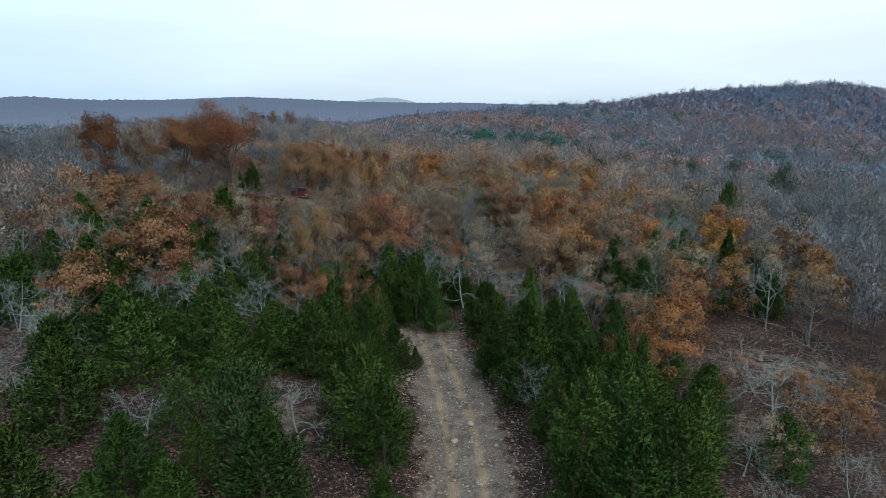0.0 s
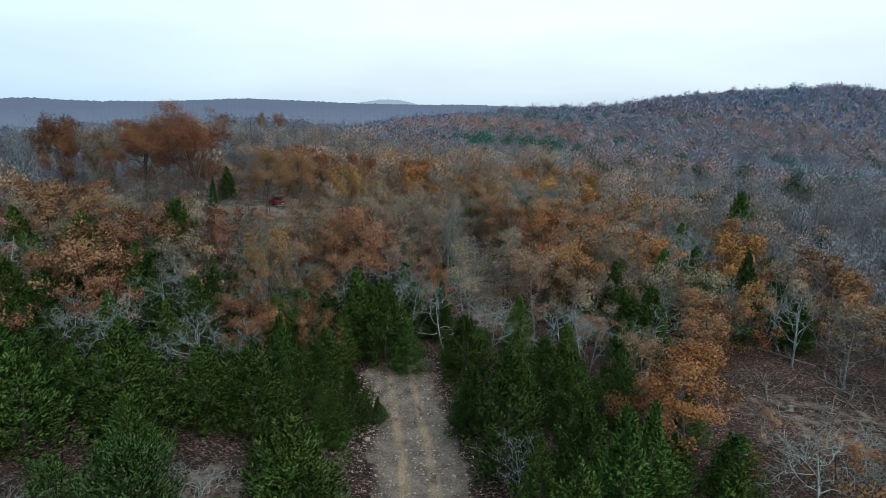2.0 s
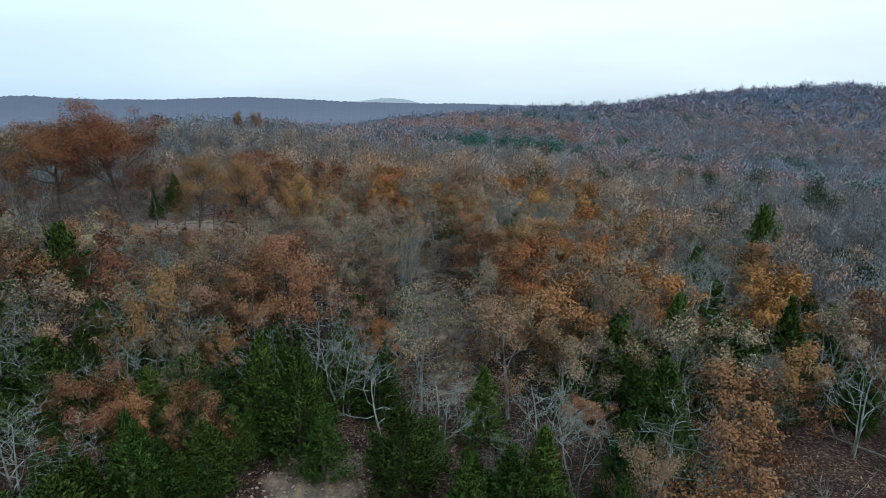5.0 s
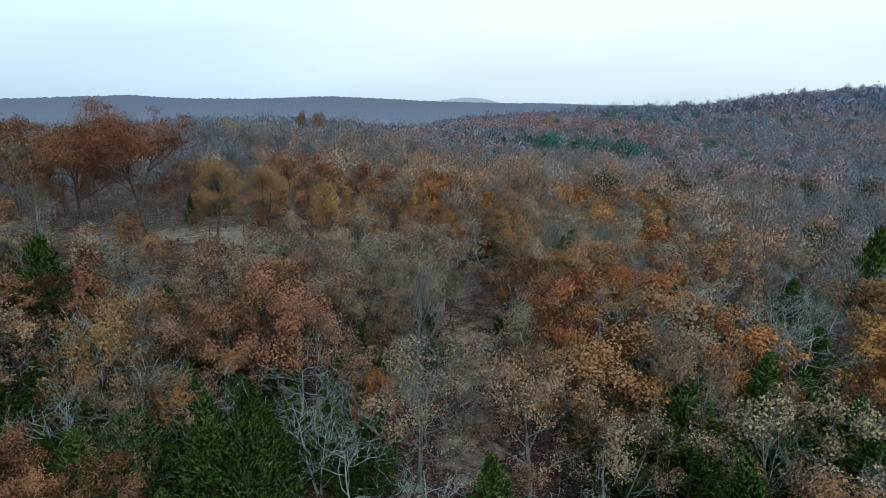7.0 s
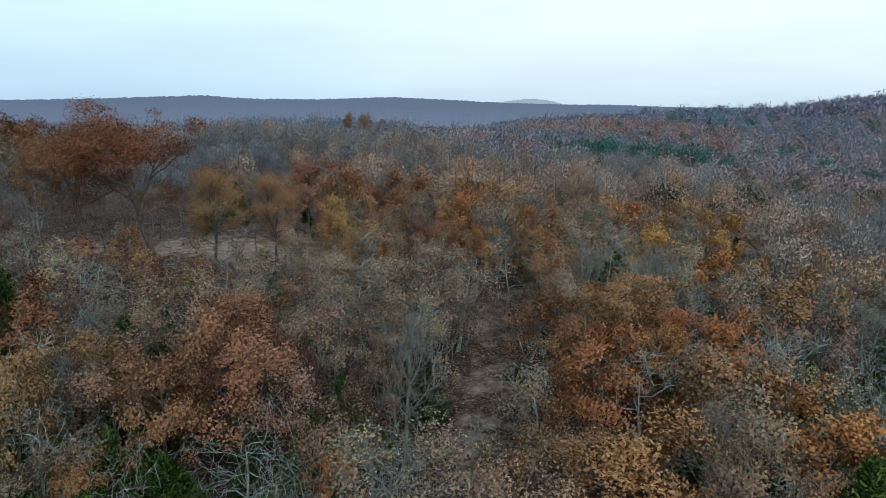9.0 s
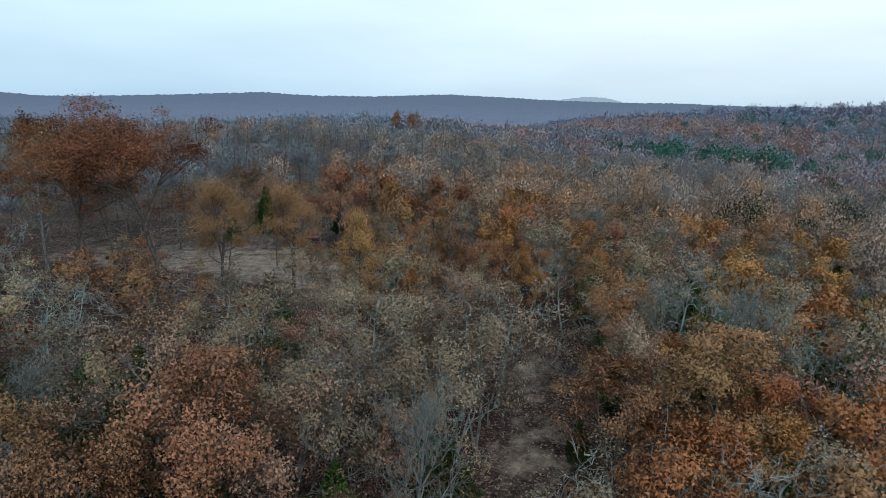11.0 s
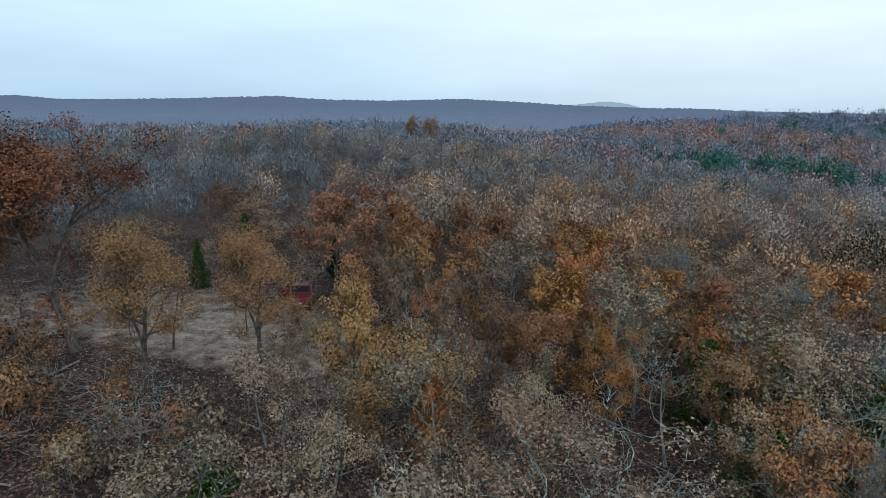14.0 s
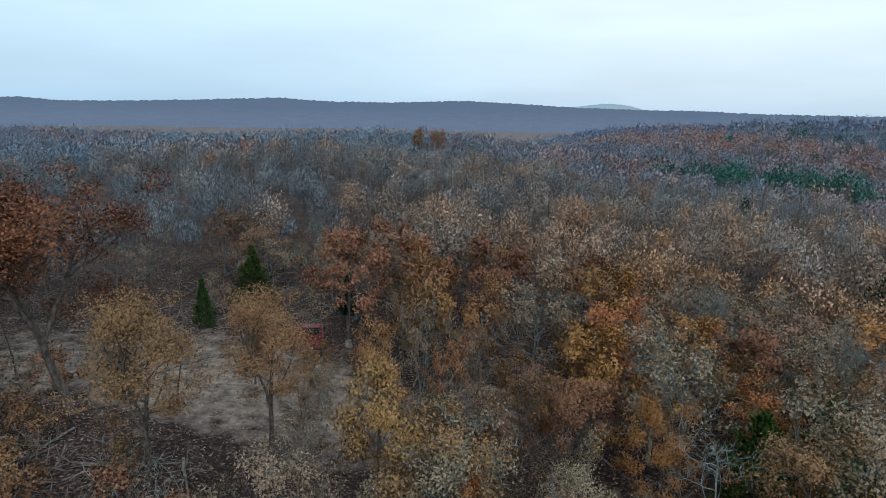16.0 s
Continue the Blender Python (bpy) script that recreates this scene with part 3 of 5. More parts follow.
def cedar(kind, name, label, leaf, seed, height, radius, boughs, sprays, low=0.06, sharp=0.8, size=0.34):
    """Eastern cedar: separate upswept boughs in a spiral, each a fan of sprays, with shade between them."""
    rng = np.random.default_rng(seed)
    trunk = curve_out((0, 0, -0.3), (0.02, 0.01, 1), height * 1.0 + 0.2, 7, rng, 0, 0.02)
    strokes = [(trunk, 0.024 * height * np.linspace(1, 0.12, 7), 6)]
    limbs = []
    lobes = rng.uniform(0, 6.28, 4)
    for i in range(boughs):
        g = low + (1 - low) * ((i + 0.5) / boughs) ** 0.9
        prof = (1 - g) ** sharp * min(1.0, 0.6 + 2.2 * g) + 0.05
        az = i * 2.39996 + rng.uniform(-0.3, 0.3)
        lump = 1 + 0.16 * math.sin(2 * az + lobes[0] + 5 * g) + 0.12 * math.sin(3 * az + lobes[1] - 7 * g)
        L = radius * prof * lump * rng.uniform(0.68, 1.2)
        o = np.array([0, 0, g * height - 0.28 * L])
        el = 0.12 + 0.95 * g ** 1.4 + rng.uniform(-0.12, 0.12)
        way = np.array([math.cos(az) * math.cos(el), math.sin(az) * math.cos(el), math.sin(el)])
        limbs.append((o, way, L, np.array([-math.sin(az), math.cos(az), 0.0])))
        if i % 3 == 0:
            strokes.append((np.array([o, o + way * L * 0.9]), 0.02 * np.array([1, 0.4]), 3))
    tv, tf = tubes(strokes)
    stem = make_mesh("trunk", tv, tf, [BARK], smooth=True)
    for grade, many, small in (("", 1.0, 1.0), ("_fine", 1.8, 0.78)):
        C, D, Nn = [], [], []
        for o, way, L, across in limbs:
            k = max(8, int(many * sprays * (0.25 + 1.0 * L / radius)))
            f = rng.uniform(0.22, 1.0, k) ** 0.75
            wide, thick = 0.17 * L + 0.10, 0.07 * L + 0.05
            a, b = rng.normal(0, 1, k) * (1.25 - f), rng.normal(0, 1, k)
            C.append(o + way * (L * f)[:, None] + across * (a * wide)[:, None] + np.array([0, 0, 1.0]) * (b * thick + 0.10 * L * f ** 2)[:, None])
            D.append(way * 0.9 + across * (0.55 * np.sign(a))[:, None] + np.array([0, 0, 0.45]))
            Nn.append(0.55 * way + across * (0.35 * a)[:, None] + np.array([0, 0, 1.0]) * (0.6 + 0.45 * b)[:, None])
        c, d, nv = np.concatenate(C), np.concatenate(D), np.concatenate(Nn)
        lv, lf = leaf_blades(c, size * small * 1.3, size * small * 0.5, rng, lean=d)
        nv = nv + rng.normal(0, 0.28, nv.shape)
        nv /= np.linalg.norm(nv, axis=1, keepdims=True)
        thing(kind + grade, name, label, "tree", "cedars", [("trunk", stem, ""), ("crown", make_mesh("crown", lv, lf, [leaf], smooth=True, normals=np.repeat(nv, 3, axis=0)), "")])


# ---------------------------------------------------------------- kinds of tree
BARE_LABEL = "leafless tree with pale lichen-covered branches"
hardwood("russet_a", "oak_tree", "oak with a full crown of russet-brown autumn leaves", RUSSET, BARK, 11, 8.6, 3.9, 0.15, 13, 0.26, 5200, 0.185, 0.34, twigs=3, lift=0.48)
hardwood("russet_b", "oak_tree", "oak with a full crown of russet-brown autumn leaves", RUSSET, BARK, 12, 8.4, 3.6, 0.13, 13, 0.30, 4700, 0.185, 0.33, leaders=2, twigs=3, lift=0.5)
hardwood("orange_a", "oak_tree", "rounded oak thick with orange autumn leaves", ORANGE, BARK, 13, 8.0, 3.6, 0.14, 13, 0.22, 5600, 0.185, 0.34, twigs=3, lift=0.5)
hardwood("tan_a", "oak_tree", "crooked lichen-grey oak with thin olive-tan withered leaves", TAN, LICHEN, 14, 8.4, 3.7, 0.12, 12, 0.26, 2900, 0.165, 0.33, branches=6, twigs=4, lift=0.45, twig_r=0.013, wander=0.34, fine=True)
hardwood("tan_b", "oak_tree", "oak with thin tan withered leaves and grey twigs", TAN, GREYBARK, 15, 8.2, 3.3, 0.11, 12, 0.30, 2900, 0.165, 0.33, leaders=2, branches=6, twigs=4, lift=0.55, twig_r=0.012)
hardwood("rose_a", "oak_tree", "oak with dull rose-brown withered leaves", ROSE, GREYBARK, 16, 8.4, 3.8, 0.13, 13, 0.26, 3600, 0.17, 0.33, branches=6, twigs=3, lift=0.5)
hardwood("rose_b", "oak_tree", "oak with dull rose-brown withered leaves", ROSE, BARK, 17, 8.2, 3.4, 0.11, 13, 0.30, 2800, 0.17, 0.33, leaders=2, branches=6, twigs=3, lift=0.52)
hardwood("amber_a", "oak_tree", "small oak with yellow-amber autumn leaves", AMBER, BARK, 18, 7.5, 2.7, 0.10, 11, 0.28, 3900, 0.175, 0.30, twigs=3)
hardwood("bare_a", "bare_tree", BARE_LABEL, None, LICHEN, 21, 7.0, 4.0, 0.095, 10, 0.28, 0, 0, 0, branches=6, twigs=5, wander=0.42, twig_r=0.012, lift=0.34, fine=True)
hardwood("bare_b", "bare_tree", BARE_LABEL, None, LICHEN, 22, 7.2, 3.8, 0.09, 10, 0.32, 0, 0, 0, branches=6, twigs=5, wander=0.42, twig_r=0.012, leaders=2, lift=0.38, fine=True)
hardwood("grey_a", "bare_tree", "leafless tree with a haze of fine grey twigs", None, GREYBARK, 23, 8.2, 3.0, 0.12, 15, 0.30, 0, 0, 0, branches=8, twigs=9, wander=0.14, twig_r=0.011, lift=0.85)
hardwood("grey_b", "bare_tree", "leafless tree with fine grey twigs and a few dry leaves", TAN, GREYBARK, 24, 8.0, 3.3, 0.11, 13, 0.28, 1800, 0.14, 0.3, branches=7, twigs=8, wander=0.18, twig_r=0.011, lift=0.6)
hardwood("tall_a", "tall_oak_tree", "tall open-grown oak with a high rust-brown crown above the clearing", DARKRUST, BARK, 31, 14.5, 5.0, 0.27, 20, 0.42, 12500, 0.215, 0.62, masses=105, leaders=2, fork=3, twigs=3, lift=0.62, wander=0.2)
hardwood("tall_b", "tall_oak_tree", "tall forked oak with a high rust-brown crown above the clearing", DARKRUST, BARK, 32, 14.5, 5.0, 0.27, 20, 0.42, 12500, 0.215, 0.62, masses=105, leaders=3, fork=3, twigs=3, lift=0.62, wander=0.2)
hardwood("open_a", "oak_tree", "open-grown oak with a spreading russet crown beside the clearing", RUSSET, BARK, 36, 14.5, 5.2, 0.25, 18, 0.40, 8500, 0.21, 0.60, masses=85, leaders=2, fork=3, twigs=3, lift=0.6, wander=0.2)
hardwood("pole_a", "slender_tree", "slender bare trunk still standing in the cut woods", None, BARK, 33, 10.0, 1.3, 0.10, 7, 0.62, 0, 0, 0, branches=4, twigs=3, lift=0.8)
hardwood("sapling_a", "sapling", "thin sapling with a few dry tan leaves", TAN, GREYBARK, 34, 4.2, 1.3, 0.035, 7, 0.25, 500, 0.14, 0.22, branches=3, twigs=3, lift=0.9)
hardwood("shrub_a", "shrub", "low shrub with rust-red withered leaves", RUSSET, GREYBARK, 35, 2.6, 1.4, 0.03, 9, 0.1, 1100, 0.14, 0.25, branches=4, twigs=2, leaders=2)
CL = "dense dark-green cedar, full to the ground"
cedar("cedar_a", "cedar_tree", CL, CEDAR, 41, 5.6, 2.5, 105, 125, sharp=0.85, size=0.17)
cedar("cedar_b", "cedar_tree", CL, CEDAR, 42, 5.4, 2.8, 110, 125, sharp=0.7, size=0.17)
cedar("cedar_c", "cedar_tree", "slim pointed green cedar", CEDAR, 43, 5.8, 2.2, 100, 115, sharp=0.95, size=0.16)
cedar("pale_a", "green_tree", "rounded pale-green small tree still in leaf", PALEGREEN, 44, 4.8, 2.7, 110, 80, sharp=0.42, size=0.18, low=0.12)
cedar("pine_a", "pine_tree", "young pine with dark-green needles", PINE, 45, 8.5, 2.2, 80, 60, low=0.3, sharp=0.75, size=0.34)

# ---------------------------------------------------------------- trees that stand out, one by one
PLACED = []


def put(kind, x, y, h, nominal, wide=1.0, turn=None):
    """A tree of height h whose model is nominal metres high; wide widens it."""
    PLACED.append((x, y, 0.30 * h * wide))
    if ((-15 < x < 18 and 34 < y < 97) or (-18 < x < 16 and 23 < y < 50) or (-40 < x < -12 and 84 < y < 97)) and kind + "_fine" in PROTOS:
        kind += "_fine"
    s = h / nominal
    plant(kind, x, y, s, s * wide, (x * 73.1 + y * 31.7) % 360 if turn is None else turn)


def cedars():
    C = lambda k, x, y, h, w=1.0: put("cedar_" + k, x, y, h * 1.05, 5.5, w)
    # beside the track
    C("b", -4.6, 33.2, 5.6, 1.05); C("a", -3.2, 30.6, 4.8, 1.0); C("b", -5.9, 35.6, 5.0)
    C("a", 5.5, 38.6, 6.8, 0.85); C("b", 3.5, 49.4, 4.4, 1.15); C("c", 6.6, 44.6, 5.0); C("a", 9.6, 42.2, 5.0)
    C("a", 10.2, 47.4, 4.4); C("c", 12.6, 43.0, 4.6); C("a", 7.2, 29.2, 5.6, 0.95); C("c", 9.5, 31.2, 6.6)
    C("c", 11.6, 34.0, 5.6); C("a", 8.2, 23.9, 5.8); C("b", 9.0, 35.6, 5.0); C("c", 6.4, 33.4, 4.6); C("a", 12.6, 28.6, 4.8)
    C("b", 10.8, 25.6, 5.2); C("c", 5.9, 25.2, 3.8); C("a", 14.4, 31.6, 4.4)
    # the dark stand on the other side
    C("b", -9.4, 42.8, 4.9, 1.25); C("b", -12.2, 42.4, 4.6, 1.2); C("a", -6.3, 49.6, 3.8, 1.3); C("c", -8.8, 47.2, 5.2, 1.1)
    C("a", -15.4, 39.4, 6.0, 1.05); C("a", -17.2, 43.2, 5.2, 1.1); C("b", -19.6, 37.4, 5.0, 1.2); C("b", -20.8, 31.4, 4.8, 1.2)
    C("a", -15.6, 27.4, 3.6, 1.3); C("b", -8.4, 26.2, 4.8, 1.25); C("a", -13.6, 36.4, 4.0, 1.1); C("a", -22.6, 41.0, 5.0, 1.1)
    C("b", -23.6, 35.6, 4.6, 1.2); C("a", -12.0, 24.2, 3.8, 1.2); C("b", -25.4, 45.6, 5.0); C("a", -20.6, 48.4, 5.0)
    C("b", -28.9, 60.6, 6.6, 1.1); C("b", -24.2, 68.4, 6.6, 0.9); C("a", -22.7, 60.4, 5.2); C("a", -14.6, 52.0, 4.4); C("b", -17.6, 55.0, 4.6)
    C("b", -31.6, 54.0, 5.2); C("a", -27.0, 51.0, 5.0); C("b", -34.0, 47.5, 5.0, 1.2); C("a", -37.0, 58.0, 5.0); C("a", -18.5, 24.0, 4.4, 1.2)
    # where the track ends, and scattered beyond
    C("b", -2.4, 52.6, 6.0, 0.9); C("a", -4.6, 54.0, 6.2, 0.9); C("c", -0.6, 50.6, 4.2); C("a", 1.6, 57.0, 4.0); C("b", -10.6, 53.4, 4.4)
    C("c", 1.8, 59.6, 3.8); C("a", 17.4, 52.6, 6.2, 1.1); C("a", 22.4, 64.6, 6.2); C("a", 17.0, 60.2, 6.6); C("c", 29.0, 62.0, 7.0)
    C("a", 14.0, 48.0, 4.8, 0.8); C("b", 6.2, 98.6, 5.0, 0.9); C("a", 9.6, 101.2, 5.4); C("c", 8.6, 92.0, 4.6); C("b", 13.4, 96.0, 4.8)
    C("a", 23.0, 90.0, 5.6); C("a", 32.0, 86.0, 6.0); C("b", 30.0, 76.0, 5.4); C("b", 7.4, 78.6, 2.2, 0.8); C("a", 26.0, 101.0, 6.0)
    C("b", -5.2, 58.5, 5.0); C("a", -9.0, 60.0, 4.6); C("b", -1.4, 65.0, 4.0); C("a", 35.5, 68.0, 6.0); C("a", -38.5, 66.0, 6.5)
    C("c", -2.1, 44.4, 1.6, 1.2); C("c", 3.4, 44.2, 1.3, 1.4); C("b", 16.6, 36.2, 3.4, 1.2); C("b", 18.6, 30.6, 3.2, 1.2)
    put("cedar_a", -34.5, 113.0, 5.5, 5.5, 0.9); put("cedar_b", 46.9, 102.0, 10.5, 5.5, 0.72)
    put("pale_a", -10.9, 30.9, 4.9, 4.8); put("pale_a", -14.6, 31.8, 3.2, 4.8, 1.1); put("pale_a", -9.4, 55.6, 4.2, 4.8); put("pale_a", 4.8, 51.8, 2.6, 4.8)


def oaks():
    R = lambda k, x, y, h, n, w=1.0: put(k, x, y, h, n, w)
    R("tall_a", -36.3, 88.2, 13.4, 14.5, 1.05); put("tall_b", -29.5, 89.8, 13.6, 14.5, 1.12, 150.0); R("grey_b", -42.0, 89.2, 13.0, 8.2, 0.7); R("tall_a", -53.0, 99.0, 14.2, 14.5, 0.8)
    R("tall_b", -46.0, 96.0, 11.0, 14.5, 0.7); R("open_a", -20.7, 86.2, 9.4, 14.5, 1.05); put("open_a", -17.6, 91.4, 9.2, 14.5, 1.0, 120.0)
    R("orange_a", 15.2, 38.4, 6.9, 8.0, 1.2); R("russet_b", -7.2, 50.8, 5.6, 8.6, 0.9); R("russet_a", -12.5, 50.4, 6.4, 9.0); R("russet_a", -25.9, 43.2, 7.4, 9.0)
    R("russet_b", 13.2, 52.6, 4.6, 8.6); R("rose_a", 14.8, 45.4, 5.6, 8.6, 0.9); R("russet_b", 19.4, 46.6, 6.2, 8.6, 1.0); R("rose_b", 20.8, 41.0, 3.0, 8.4)
    R("russet_b", 24.0, 33.8, 3.8, 8.6, 1.1); R("tan_b", 17.8, 30.6, 4.0, 8.2, 1.2); R("russet_a", -22.0, 50.8, 6.4, 9.0); R("russet_a", 36.0, 58.0, 8.0, 9.0); R("rose_a", 41.0, 66.0, 8.0, 8.6)
    # a few that stand above the woods far beyond the landing
    R("open_a", -48.0, 196.0, 10.8, 14.5, 0.6); R("open_a", -53.0, 200.0, 10.4, 14.5, 0.55); R("pole_a", -62.0, 205.0, 13.0, 10.0); R("pole_a", -66.5, 208.0, 12.4, 10.0); R("grey_a", -61.0, 144.0, 11.0, 8.4, 0.9)
    R("rose_b", -21.8, 101.2, 2.7, 8.4, 0.8); R("russet_b", -10.5, 98.8, 6.5, 8.6, 0.6)


def crowns():
    """Hardwoods of the middle ground, by where their crowns top out."""
    tall = {"russet_a": 8.8, "russet_b": 8.6, "orange_a": 8.2, "tan_a": 8.6, "tan_b": 8.4, "rose_a": 8.6, "rose_b": 8.4, "amber_a": 7.7, "bare_a": 7.1, "bare_b": 7.3, "grey_a": 8.4, "grey_b": 8.2}
    T = lambda k, x, y, top, w=1.0: put(k, x, y, top + 0.3 - float(land(x, y)), tall[k], w)
    # beyond the end of the track
    T("russet_a", -5.7, 65.2, 10.2, 1.0); T("russet_a", -7.6, 61.6, 9.4, 0.85); T("rose_b", -3.4, 67.4, 9.4); T("russet_b", -8.2, 69.6, 9.8, 0.9); T("bare_a", -13.7, 60.4, 9.6, 1.1)
    T("rose_b", -11.0, 63.4, 9.2); T("amber_a", -10.3, 50.5, 5.6, 0.8); T("orange_a", 1.7, 60.7, 5.6, 0.7); T("amber_a", -8.0, 56.9, 6.3, 0.9)
    T("tan_a", -4.2, 78.3, 10.6, 1.1); T("tan_b", -1.0, 73.2, 9.4); T("tan_a", -9.0, 73.6, 9.6, 1.1); T("rose_a", -11.0, 68.4, 11.0); T("rose_a", 0.9, 70.4, 8.2, 0.8)
    T("tan_b", 2.0, 77.4, 9.8, 0.9); T("rose_a", 9.6, 58.0, 8.6); T("tan_b", -14.0, 69.0, 9.4); T("russet_b", -19.8, 66.6, 9.6); T("tan_a", -25.2, 72.8, 10.2, 1.1); T("russet_b", -12.6, 58.4, 10.0, 0.8); T("tan_b", -9.9, 55.7, 7.0, 0.9); T("bare_b", 31.4, 84.4, 5.6, 1.2); T("tan_b", 13.3, 57.0, 7.0)
    # the orange stand beside the clearing strip
    T("orange_a", 12.2, 67.9, 9.4, 1.0); T("orange_a", 11.4, 81.6, 7.6, 0.9); T("orange_a", 15.6, 79.8, 7.2); T("tan_b", 10.2, 79.2, 10.0, 0.7); T("amber_a", 13.2, 61.6, 8.4, 1.25); T("orange_a", 14.6, 72.4, 8.2, 0.9)
    T("amber_a", 9.4, 86.3, 9.9, 0.8); T("rose_a", 17.4, 59.9, 9.0, 0.8); T("russet_a", 18.1, 69.3, 8.6); T("tan_b", 24.8, 62.4, 6.4); T("amber_a", 27.7, 58.3, 5.6, 1.0); T("russet_b", 21.8, 52.6, 6.0)
    T("grey_a", 16.5, 65.0, 8.0); T("grey_b", 20.6, 58.6, 7.0); T("grey_b", 23.6, 73.0, 6.8); T("rose_b", 19.4, 81.4, 8.0); T("rose_b", 25.6, 84.0, 7.6); T("tan_a", 16.6, 74.6, 7.8)
    # round the log landing
    T("tan_a", -4.9, 86.4, 10.9, 1.0); T("tan_b", -11.5, 84.2, 10.6); T("tan_b", -8.0, 82.0, 10.0, 0.9); T("amber_a", -10.0, 88.7, 12.2, 0.75); T("amber_a", -13.4, 95.8, 11.0, 0.7); T("tan_a", -8.0, 91.6, 9.6, 0.8)
    T("rose_b", -5.5, 93.8, 10.8, 0.7); T("amber_a", -5.5, 96.3, 9.6, 0.8); T("orange_a", -5.4, 86.9, 8.4, 0.5); T("rose_b", -17.0, 93.6, 8.0, 0.6); T("tan_b", -14.6, 89.6, 8.4, 0.7); T("tan_b", -2.0, 90.0, 9.2, 0.8)
    T("orange_a", -2.1, 100.2, 10.3, 0.95); T("orange_a", 1.6, 96.4, 8.6, 0.85); T("orange_a", 5.9, 101.3, 7.9, 0.9); T("amber_a", 7.9, 101.8, 6.4, 0.9); T("russet_a", 5.6, 104.8, 8.0, 0.9); T("orange_a", 3.6, 109.7, 8.6)
    T("orange_a", -1.8, 105.4, 10.6, 0.9); T("orange_a", -2.4, 112.0, 10.8, 0.9); T("russet_a", -4.8, 118.3, 10.4); T("tan_a", 2.0, 104.6, 9.4, 1.0); T("tan_a", 8.9, 107.5, 8.2, 1.1); T("amber_a", 12.3, 111.0, 7.4, 1.2)
    T("rose_a", 14.2, 108.8, 7.8); T("tan_b", 14.4, 118.0, 7.8); T("amber_a", -14.5, 106.0, 11.9, 0.8); T("amber_a", -16.5, 112.8, 12.0, 0.85); T("amber_a", -11.6, 108.2, 10.4, 0.8); T("rose_b", -8.6, 112.6, 10.8)
    T("russet_a", -22.4, 108.6, 13.4, 0.85); T("russet_b", -19.6, 113.6, 12.6, 0.9); T("russet_a", -12.8, 118.0, 11.6); T("tan_b", -24.6, 114.0, 11.6, 0.8); T("tan_b", -28.6, 117.6, 11.4, 0.8); T("rose_a", 7.4, 115.6, 8.8)
    T("russet_b", -43.6, 78.0, 11.0); T("russet_a", -38.8, 80.6, 11.0); T("tan_a", -34.0, 76.6, 10.4); T("russet_b", -33.0, 69.6, 10.6);


